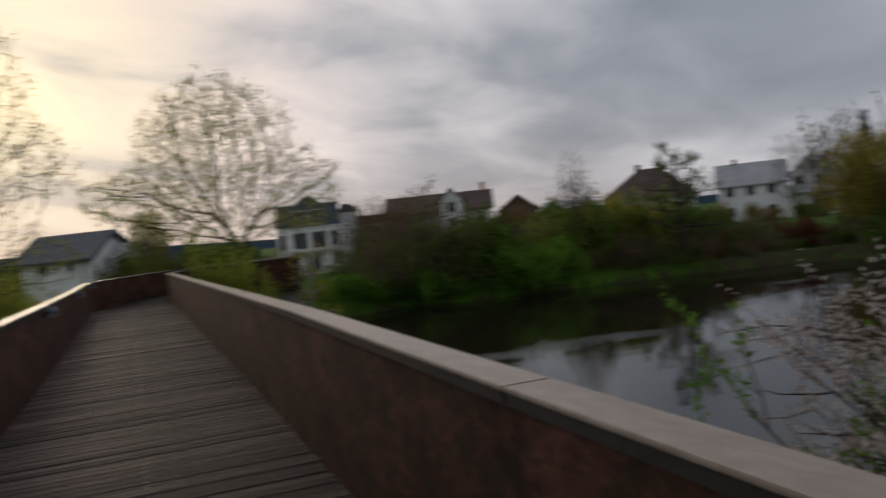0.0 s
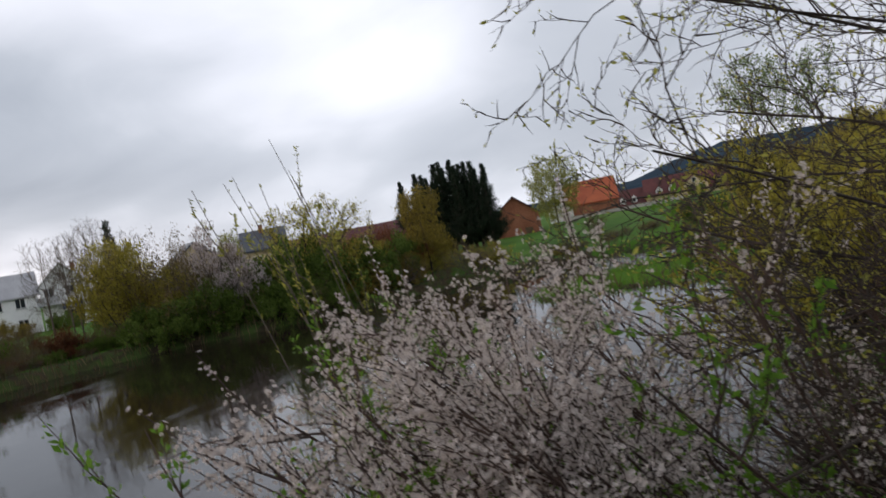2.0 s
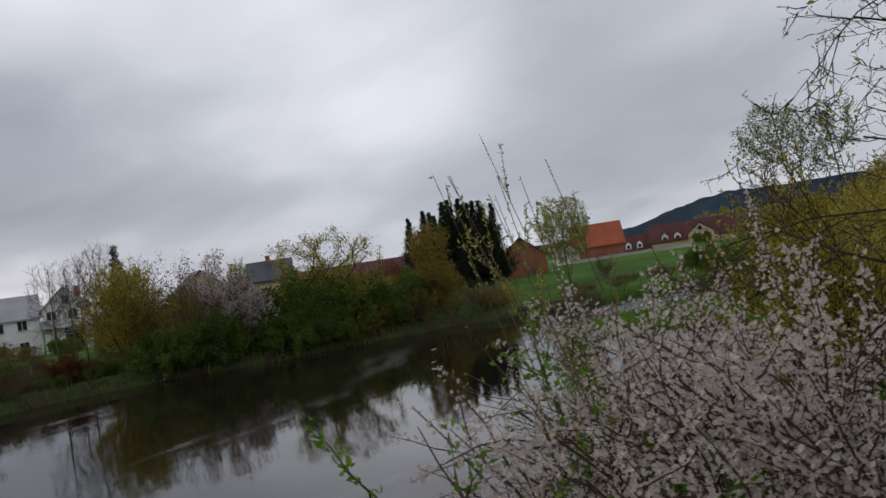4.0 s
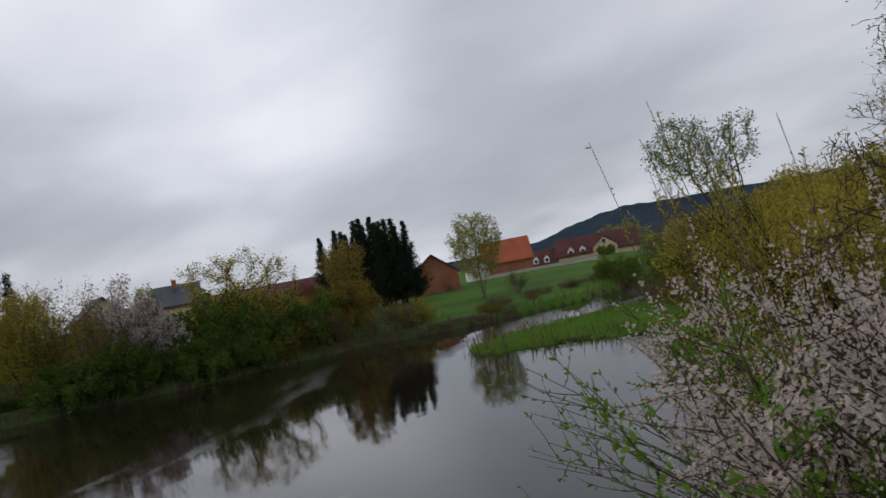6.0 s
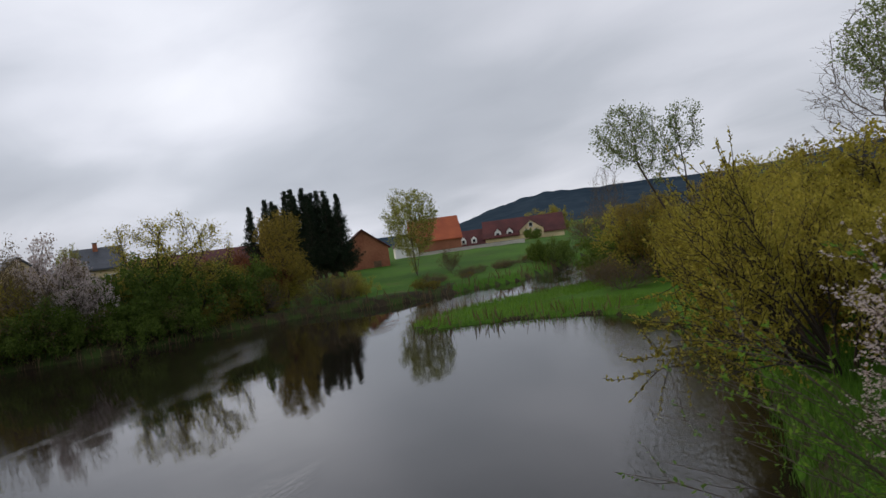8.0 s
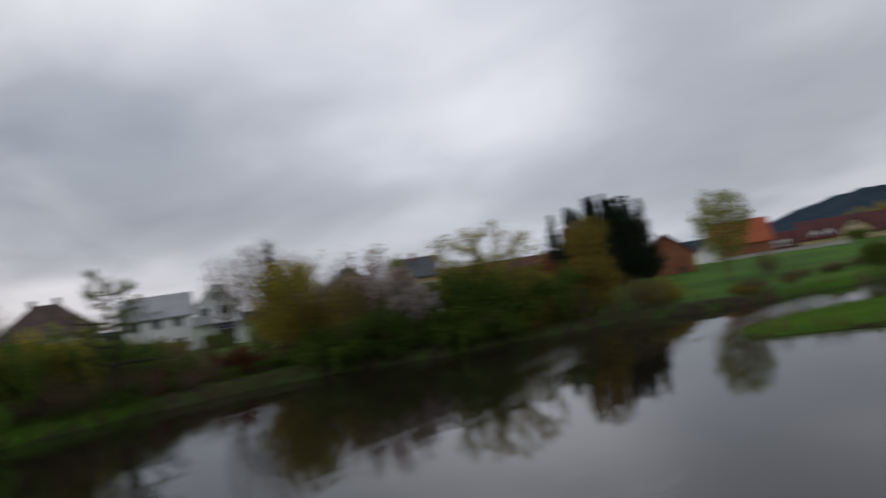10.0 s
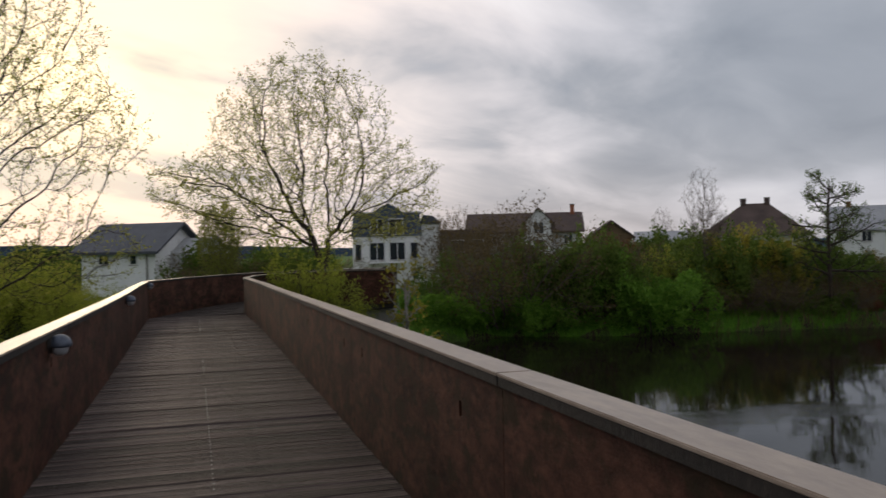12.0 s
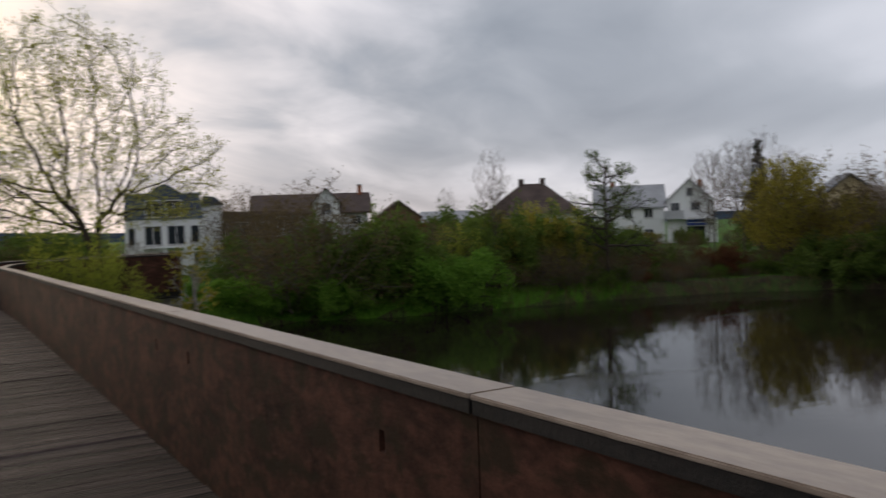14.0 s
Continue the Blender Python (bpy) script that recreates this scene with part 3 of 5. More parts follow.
def build_tower_house():
    root = thing("apartment_house", facing((12.6, 85.6), (18.55, 84.2)), "white three-storey apartment house with blue slate top floor", "house")
    w, d = 6.05, 6.5
    part("wall", boxes(((0, 0, -2.6), (w, d, 2.80))), RENDER_WHITE, root)
    bm = bmesh.new()
    lo = [bm.verts.new(p) for p in ((-0.12, -0.12, 2.804), (w + 0.12, -0.12, 2.804), (w + 0.12, d, 2.804), (-0.12, d, 2.804))]
    hi = [bm.verts.new(p) for p in ((0.10, 0.35, 4.85), (w - 0.10, 0.35, 4.85), (w - 0.10, d - 0.3, 4.85), (0.10, d - 0.3, 4.85))]
    bm.faces.new(lo[::-1])
    bm.faces.new(hi)
    for i in range(4):
        bm.faces.new((lo[i], lo[(i + 1) % 4], hi[(i + 1) % 4], hi[i]))
    part("mansard", bm, SLATE_BLUE, root, "blue-grey slate mansard")
    part("cornice", boxes(((-0.1, 0.2, 4.855), (w + 0.1, d - 0.2, 4.98))), RENDER_GREY, root)
    bm = bmesh.new()
    prism(bm, [(1.75, 2.81), (4.6, 2.81), (4.6, 4.75), (3.9, 5.35), (3.17, 5.72), (2.4, 5.35), (1.75, 4.75)], -0.25, 2.5)
    part("dormer", bm, SLATE_BLUE, root, "curved slate dormer")
    for x, z, ww, hh in ((2.2, 3.0, 1.05, 1.3), (3.85, 3.0, 1.15, 1.3)):
        window(root, x, z, ww, hh, -0.27, 2)
    for x, z, ww, hh, bars in ((0.5, 0.72, 0.5, 1.4, 1), (2.15, 0.72, 1.25, 1.5, 2), (3.95, 0.72, 1.3, 1.5, 2), (5.45, 0.85, 0.6, 1.35, 1),
                               (3.2, -1.35, 1.3, 1.45, 2), (5.55, -1.05, 0.5, 1.0, 1)):
        window(root, x, z, ww, hh, -0.006, bars)
    part("balcony_slab", boxes(((1.2, -0.9, 0.42), (4.8, -0.03, 0.58)), bevel=0.02), RENDER_WHITE, root)
    for x in (1.3, 3.03, 4.7):
        part("column", boxes(((x - 0.09, -0.85, -2.5), (x + 0.09, -0.67, 0.418)), ((x - 0.09, -0.85, 0.582), (x + 0.09, -0.67, 2.78))), RENDER_WHITE, root)
    part("annex", boxes(((w + 0.05, 1.6, -2.6), (w + 1.75, d, 3.9))), RENDER_WHITE, root)
    bm = bmesh.new()
    prism(bm, [(w - 0.05, 3.905), (w + 1.95, 3.905), (w + 1.2, 4.6), (w + 0.3, 4.7)], 1.4, d + 0.1)
    part("annex_roof", bm, SLATE, root)


build_tower_house()


def build_back_houses():
    root = thing("long_house", facing((27.1, 96.4), (37.9, 91.9)), "long pale house with brown tiled roof and centre gable", "house")
    w, d = 11.6, 7.0
    part("wall", gable_body(w, d, -2.4, 3.3, 5.1), RENDER_GREY, root)
    gable_roof(root, w, d, 3.3, 5.15, 0.5, TILE_BROWN)
    part("cross_gable", gable_body(2.6, 3.5, -2.4, 4.3, 5.6, "y", 6.0, -0.6), RENDER_WHITE, root)
    gable_roof(root, 2.6, 3.5, 4.3, 5.65, 0.35, TILE_BROWN, "y", 0.12, 6.0, -0.6, "cross_roof")
    window(root, 7.3, 3.0, 1.0, 1.1, -0.606, 2)
    window(root, 7.3, 1.2, 1.0, 1.1, -0.606, 2)
    window(root, 10.4, 1.9, 0.9, 0.9, -0.006, 2)
    window(root, 2.4, 1.9, 0.9, 0.9, -0.006, 2)
    chimney(root, 11.0, 3.2, 4.3, 6.1, BRICK)
    root = thing("flat_roofed_building", facing((21.2, 92.6), (27.4, 90.8)), "low brown building with a shallow roof behind shrubs", "building")
    part("wall", boxes(((0, 0, -2.4), (6.4, 6, 2.95))), TIMBER, root)
    part("roof", boxes(((-0.3, -0.3, 2.954), (6.7, 6.3, 3.45)), bevel=0.03), TILE_BROWN, root)
    for x in (1.2, 3.2, 5.2):
        window(root, x, 1.2, 1.1, 1.2, -0.006, 2)
    root = thing("orange_shed_house", facing((38.6, 91.0), (42.5, 89.4)), "small low house with brown tiled roof", "house")
    part("wall", gable_body(4.2, 4.5, -2.4, 2.5, 4.0, "y"), TIMBER, root)
    gable_roof(root, 4.2, 4.5, 2.5, 4.05, 0.3, TILE_BROWN, "y")
    root = thing("pale_roofed_house", facing((47.0, 96.0), (52.0, 93.5)), "low house with a pale grey roof", "house")
    part("wall", gable_body(5.5, 6.0, -2.4, 1.6, 2.9), RENDER_GREY, root)
    gable_roof(root, 5.5, 6.0, 1.6, 2.95, 0.3, ROOF_PALE)
    # hipped dark roof with two chimneys
    root = thing("hipped_house", facing((52.2, 91.8), (61.0, 84.6)), "large house with steep dark hipped roof and two chimneys", "house")
    w, d = 11.2, 9.0
    part("wall", boxes(((0.4, 0.4, -2.4), (w - 0.4, d - 0.4, 2.3))), RENDER_GREY, root)
    bm = bmesh.new()
    lo = [bm.verts.new(p) for p in ((-0.2, -0.2, 2.304), (w + 0.2, -0.2, 2.304), (w + 0.2, d + 0.2, 2.304), (-0.2, d + 0.2, 2.304))]
    hi = [bm.verts.new((4.3, d / 2, 5.95)), bm.verts.new((w - 4.3, d / 2, 5.95))]
    bm.faces.new(lo[::-1])
    for f in ((lo[0], lo[1], hi[1], hi[0]), (lo[1], lo[2], hi[1]), (lo[2], lo[3], hi[0], hi[1]), (lo[3], lo[0], hi[0])):
        bm.faces.new(f)
    part("roof", bm, TILE_BROWN, root)
    chimney(root, 4.3, d / 2, 5.3, 6.45, TILE_BROWN, 0.6)
    chimney(root, w - 4.4, d / 2, 5.3, 6.5, TILE_BROWN, 0.6)
    for x in (2.5, 5.6, 8.7):
        window(root, x, 0.4, 1.0, 1.2, 0.394, 2)


build_back_houses()


def build_gable_house():
    root = thing("white_gable_house", facing((76.9, 87.2), (80.5, 83.3)), "white gabled house with pale roof and blue sign over the shop", "house")
    w, d = 5.4, 9.5
    part("wall", gable_body(w, d, -2.5, 3.5, 5.95, "y"), RENDER_WHITE, root)
    gable_roof(root, w, d, 3.5, 6.0, 0.3, ROOF_PALE, "y")
    for x, z, ww in ((2.75, 4.0, 0.7), (3.4, 2.2, 1.0), (1.0, 2.2, 1.0)):
        window(root, x, z, ww, 0.95, -0.006, 2)
    part("balcony", boxes(((-0.4, -1.1, 1.15), (2.0, -0.02, 1.35)), ((-0.4, -1.1, 1.354), (2.0, -1.0, 2.2))), RENDER_GREY, root)
    part("sign", boxes(((2.3, -0.75, 0.35), (4.6, -0.60, 1.05)), bevel=0.02), AWNING, root, "blue shop sign")
    bm = boxes(((2.45, -0.765, 0.6), (4.45, -0.752, 0.72)))
    part("lettering", bm, TRIM, root, "pale lettering bar")
    part("canopy", boxes(((1.9, -1.6, 1.06), (5.8, -0.02, 1.18))), RENDER_GREY, root)
    part("shop_window", boxes(((2.3, -0.04, -1.5), (4.5, -0.006, 0.2))), PANE, root)
    for x in (4.85, 5.7):
        part("post", boxes(((x - 0.1, -1.5, -2.4), (x + 0.1, -1.3, 1.058))), TRIM, root)
    chimney(root, 4.1, 3.0, 4.3, 6.0, BRICK, 0.5)
    root = thing("white_house", facing((70.5, 93.0), (76.0, 88.2)), "white two-storey house with pale tiled roof on the bank", "house")
    w, d = 8.4, 7.0
    part("wall", gable_body(w, d, -2.5, 2.9, 5.5), RENDER_WHITE, root)
    gable_roof(root, w, d, 2.9, 5.55, 0.35, ROOF_PALE)
    for x in (1.4, 3.9, 6.4):
        window(root, x, 1.5, 1.0, 1.1, -0.006, 2)
        window(root, x, -1.1, 1.0, 1.1, -0.006, 2)
    chimney(root, 2.2, 3.5, 4.6, 6.2, BRICK, 0.5)


build_gable_house()


def build_farm():
    root = thing("grey_roofed_house", facing((73.4, 55.6), (76.2, 50.6)), "cream house with steep dark grey roof behind trees", "house")
    part("wall", gable_body(4.2, 6.0, -2.4, 3.0, 4.8), RENDER_CREAM, root)
    gable_roof(root, 4.2, 6.0, 2.9, 4.8, 0.4, SLATE)
    window(root, 1.2, 1.0, 0.9, 1.1, -0.006, 2)
    window(root, 3.1, 1.0, 0.9, 1.1, -0.006, 2)
    chimney(root, 2.0, 2.6, 4.2, 5.4, BRICK)
    root = thing("dark_roofed_house", facing((67.0, 60.0), (70.5, 56.5)), "pale house with dark green-grey gabled roof", "house")
    part("wall", gable_body(5.0, 5.0, -2.4, 2.7, 4.6, "y"), RENDER_CREAM, root)
    gable_roof(root, 5.0, 5.0, 2.7, 4.65, 0.4, SLATE, "y")
    window(root, 2.5, 1.0, 1.0, 1.1, -0.006, 2)
    root = thing("long_red_roofed_barn", facing((88.0, 60.0), (93.0, 42.0)), "long barn with dark red tiled roof behind shrubs", "barn")
    part("wall", gable_body(19.0, 8.0, -2.4, 1.6, 3.3), BRICK, root)
    gable_roof(root, 19.0, 8.0, 1.6, 3.35, 0.4, TILE_DARKRED)
    root = thing("brick_barn", facing((102.0, 36.6), (103.6, 30.6)), "red brick barn with brown tiled roof on the meadow", "barn")
    part("wall", gable_body(6.2, 13.0, -2.4, 1.1, 3.5, "y"), BRICK, root)
    gable_roof(root, 6.2, 13.0, 1.1, 3.55, 0.3, TILE_DARKRED, "y")
    part("door", boxes(((4.1, -0.05, -2.3), (5.1, -0.006, -0.6))), TIMBER, root, "dark timber barn door")
    root = thing("orange_roofed_barn", facing((129.6, 31.5), (131.0, 23.6)), "barn with a large bright orange tiled roof", "barn")
    part("wall", gable_body(8.0, 12.0, -2.4, 0.9, 4.4), BRICK, root)
    gable_roof(root, 8.0, 12.0, 0.9, 4.45, 0.3, TILE_RED)
    root = thing("white_outbuilding", facing((124.5, 33.5), (125.3, 30.0)), "small white outbuilding by the barn", "building")
    part("wall", gable_body(3.6, 5.0, -2.4, 0.6, 2.2, "y"), RENDER_WHITE, root)
    gable_roof(root, 3.6, 5.0, 0.6, 2.25, 0.2, TILE_BROWN, "y")
    root = thing("farmhouse", facing((149.6, 20.9), (150.2, 6.4)), "cream farmhouse with dark red roof, dormers and gable", "house")
    w = 14.5
    part("wall", gable_body(w, 9.0, -2.4, -0.1, 2.7), RENDER_CREAM, root)
    gable_roof(root, w, 9.0, -0.1, 2.8, 0.4, TILE_DARKRED)
    part("front_gable", gable_body(4.4, 4.0, -2.4, 0.5, 2.15, "y", 6.4, -0.4), RENDER_CREAM, root, "cream gable")
    gable_roof(root, 4.4, 4.0, 0.5, 2.2, 0.2, TILE_DARKRED, "y", 0.12, 6.4, -0.4, "gable_roof")
    for x, z in ((7.7, -0.2), (9.4, -0.2), (8.55, 1.0)):
        window(root, x, z, 0.6, 0.7, -0.406)
    for x in (2.4, 4.6):
        dm = part("dormer", gable_body(1.2, 2.5, -0.4, 0.7, 1.35, "y", x - 0.6, 0.2), RENDER_WHITE, root, "white dormer")
        gable_roof(dm, 1.2, 2.5, 0.7, 1.4, 0.15, TILE_DARKRED, "y", 0.08, x - 0.6, 0.2, "dormer_roof")
        window(dm, x, -0.15, 0.6, 0.7, 0.194)
    root = thing("farm_wing", facing((149.2, 27.2), (149.6, 21.2)), "low farm wing with dark red roof and two dormers", "house")
    part("wall", gable_body(6.2, 8.0, -2.4, -1.0, 1.5), RENDER_CREAM, root)
    gable_roof(root, 6.2, 8.0, -1.1, 1.6, 0.3, TILE_DARKRED)
    for x in (2.2, 4.2):
        dm = part("dormer", gable_body(1.0, 2.2, -0.7, 0.1, 0.6, "y", x - 0.5, 0.2), RENDER_WHITE, root, "white dormer")
        window(dm, x, -0.5, 0.5, 0.55, 0.194)
    root = thing("garden_wall", facing((122.5, 31.0), (131.0, 13.5)), "long pale plastered wall along the meadow", "wall")
    part("wall", boxes(((0, 0, -2.4), (19.5, 0.3, -0.75)), bevel=0.03), PLASTER_WALL, root)
    part("coping", boxes(((-0.05, -0.06, -0.745), (19.55, 0.36, -0.66)), bevel=0.02), CONCRETE, root)
    root = thing("grey_fence", facing((-34.0, 66.0), (-9.0, 80.0)), "grey board fence behind the meadow", "fence")
    for k in range(14):
        part("board", boxes(((k * 2.05, 0, -2.3), (k * 2.05 + 2.0, 0.06, -0.95))), RENDER_GREY, root)
        part("post", boxes(((k * 2.05 - 0.06, -0.06, -2.4), (k * 2.05 + 0.04, -0.002, -0.9))), CONCRETE, root)


build_farm()


def build_van():
    root = thing("parked_van", facing((8.9, 80.0), (13.4, 79.0)), "white parked van with black tyres behind the bridge", "van")
    z = z_at(10.0, 80.0) + 0.02
    bm = bmesh.new()
    prism(bm, [(0.0, z + 0.38), (4.7, z + 0.38), (4.75, z + 0.95), (3.95, z + 1.15), (3.35, z + 1.85), (3.0, z + 1.98), (0.15, z + 1.98), (0.0, z + 1.8)], 0.0, 1.8)
    bmesh.ops.bevel(bm, geom=list(bm.edges), offset=0.05, segments=2, affect="EDGES")
    part("body", bm, PAINT_WHITE, root)
    for x0, x1 in ((0.35, 1.65), (1.8, 2.95)):
        part("side_window", boxes(((x0, -0.012, z + 1.2), (x1, -0.003, z + 1.72)), bevel=0.003), PANE, root, "dark side window")
    part("bumper", boxes(((4.66, 0.05, z + 0.36), (4.86, 1.75, z + 0.6)), bevel=0.03), RUBBER, root, "black bumper")
    for x in (0.95, 3.75):
        for y in (0.06, 1.74):
            bm = bmesh.new()
            bmesh.ops.create_cone(bm, cap_ends=True, segments=24, radius1=0.34, radius2=0.34, depth=0.22, matrix=pose(x, y, z + 0.34, 90, 0, 0))
            tyre = part("wheel", bm, RUBBER, root, "black tyre")
            bm = bmesh.new()
            bmesh.ops.create_cone(bm, cap_ends=True, segments=20, radius1=0.2, radius2=0.17, depth=0.03, matrix=pose(x, y + (0.12 if y > 1 else -0.12), z + 0.34, 90, 0, 0))
            part("rim", bm, SCREW, tyre, "bright wheel rim")


build_van()


# ---- trees and shrubs ----
def tubes(lines):
    """One mesh of tapered, bent tubes. Each line: (points, radii, sides)."""
    verts, faces = [], []
    for pts, radii, sides in lines:
        start = len(verts)
        for i, p in enumerate(pts):
            d = (pts[min(i + 1, len(pts) - 1)] - pts[max(i - 1, 0)])
            d = d.normalized() if d.length > 1e-9 else Vector((0, 0, 1))
            a = d.cross(Vector((0.31, 0.22, 0.92)) if abs(d.z) < 0.9 else Vector((1, 0, 0))).normalized()
            b = d.cross(a)
            for k in range(sides):
                t = 2 * math.pi * k / sides
                q = p + (a * math.cos(t) + b * math.sin(t)) * radii[i]
                verts.append((q.x, q.y, q.z))
        for i in range(len(pts) - 1):
            for k in range(sides):
                r, s = start + i * sides, (k + 1) % sides
                faces.append((r + k, r + s, r + sides + s, r + sides + k))
    return raw_mesh("limbs", verts, faces, True)


def leaf_mesh(name, points, size, rng, slim=0.5, along=None, plain=False):
    """Many small folded leaves, each turned its own way."""
    p = np.asarray(points, float)
    n = len(p)
    if along is None:
        d = rng.normal(size=(n, 3))
    else:
        d = np.asarray(along, float) + rng.normal(scale=0.55, size=(n, 3))
    d /= np.linalg.norm(d, axis=1)[:, None] + 1e-9
    s = np.cross(d, rng.normal(size=(n, 3)))
    s /= np.linalg.norm(s, axis=1)[:, None] + 1e-9
    u = np.cross(d, s)
    k = (size * rng.uniform(0.6, 1.4, n))[:, None]
    if plain:
        v = np.stack([p, p + d * k + s * k * slim * 0.5, p + d * k * 0.75 - s * k * slim * 0.6 + u * k * 0.2], 1).reshape(-1, 3)
        return raw_mesh(name, v, np.arange(3 * n).reshape(n, 3))
    v = np.stack([p, p + d * k * 0.5 + s * k * slim * 0.5 + u * k * 0.10, p + d * k, p + d * k * 0.5 - s * k * slim * 0.5 + u * k * 0.10], 1).reshape(-1, 3)
    return raw_mesh(name, v, np.arange(4 * n).reshape(n, 4))


def blossom_mesh(name, points, size, rng):
    """Small five-petalled flowers, each a cupped star."""
    p = np.asarray(points, float)
    n = len(p)
    d = rng.normal(size=(n, 3)) + np.array((-0.3, 0.3, 0.5))
    d /= np.linalg.norm(d, axis=1)[:, None]
    s = np.cross(d, rng.normal(size=(n, 3)))
    s /= np.linalg.norm(s, axis=1)[:, None]
    u = np.cross(d, s)
    k = (size * rng.uniform(0.7, 1.25, n))[:, None]
    out = []
    for j in range(5):
        a, w = 2 * math.pi * j / 5, 0.60
        for r, t, h in ((0.0, a, 0.0), (0.95, a - w * 0.8, 0.30), (0.95, a + w * 0.8, 0.34)):
            out.append(p + (s * math.cos(t) + u * math.sin(t)) * k * r + d * k * h)
    v = np.stack(out, 1).reshape(-1, 3)
    return raw_mesh(name, v, np.arange(15 * n).reshape(-1, 3))


def grow(seed, stems, steps, kids, ratio, angle, wiggle, lift, first, taper=0.55, girth=0.6, sides=(7, 5, 4, 3, 3), leafy=2, leaves=6, spread=0.1, wood=9):
    """Branches by repeated forking. stems: (foot, way, length, radius). Returns tubes, leaf points and leaf ways."""
    rng = random.Random(seed)
    lines, pts, ways = [], [], []
    stack = [(Vector(p), Vector(d).normalized(), ln, r, 0) for p, d, ln, r in stems]
    while stack:
        p, d, ln, r, lv = stack.pop()
        n = steps[lv]
        line, rad, dirs = [p.copy()], [r], []
        for i in range(n):
            d = d + Vector((rng.gauss(0, wiggle[lv]), rng.gauss(0, wiggle[lv]), rng.gauss(0, wiggle[lv]) + lift[lv]))
            d.normalize()
            p = p + d * (ln / n)
            line.append(p.copy())
            dirs.append(d.copy())
            rad.append(r * (1 - taper * (i + 1) / n))
        if lv <= wood:
            lines.append((line, rad, sides[lv]))
        if lv + 1 < len(steps):
            count = kids[lv]
            turn = rng.uniform(0, 6.28)
            for c in range(count):
                f = first[lv] + (1 - first[lv]) * (c + rng.uniform(0.1, 0.9)) / count
                i = min(int(f * n), n - 1)
                q = line[i].lerp(line[i + 1], f * n - i)
                base = dirs[i]
                side = base.orthogonal().normalized()
                turn += 2.4 + rng.gauss(0, 0.3)
                side.rotate(Matrix.Rotation(turn, 3, base))
                a = radians(angle[lv] * rng.uniform(0.7, 1.25))
                way = base * math.cos(a) + side * math.sin(a)
                stack.append((q, way, ln * ratio[lv] * rng.uniform(0.7, 1.2) * (1.15 - 0.55 * f), max(0.0025, rad[i] * girth), lv + 1))
        if lv >= leafy and leaves:
            for _ in range(leaves):
                f = rng.uniform(0.15, 1.0) * n
                i = min(int(f), n - 1)
                q = line[i].lerp(line[i + 1], f - i)
                pts.append((q.x + rng.gauss(0, spread), q.y + rng.gauss(0, spread), q.z + rng.gauss(0, spread)))
                ways.append(tuple(dirs[i]))
    return lines, pts, ways


def ring_stems(seed, count, radius, tilt, length, girth, z=0.0):
    rng = random.Random(seed)
    out = []
    for k in range(count):
        a = 6.283 * (k + rng.random()) / count
        t = radians(tilt * rng.uniform(0.35, 1.1))
        r = radius * math.sqrt(rng.random())
        out.append(((r * math.cos(a), r * math.sin(a), z), (math.cos(a) * math.sin(t), math.sin(a) * math.sin(t), math.cos(t)),
                    length * rng.uniform(0.7, 1.1), girth * rng.uniform(0.7, 1.2)))
    return out


def plant(name, label, category, made, size, leaf, bark, seed, slim=0.5, extra=None, crown="crown", group=""):
    """One plant as a thing: woody limbs and a crown of single leaves, its foot at the origin."""
    lines, pts, ways = made
    root = thing(name, Matrix.Identity(4), label, category, group)
    part("trunk", tubes(lines), bark, root)
    rng = np.random.RandomState(seed)
    if pts:
        part(crown, leaf_mesh("leaves", pts, size, rng, slim, ways, True), leaf, root)
    zs = [p.z for ln, _, _ in lines for p in ln]
    root["native"] = max(zs)
    return root


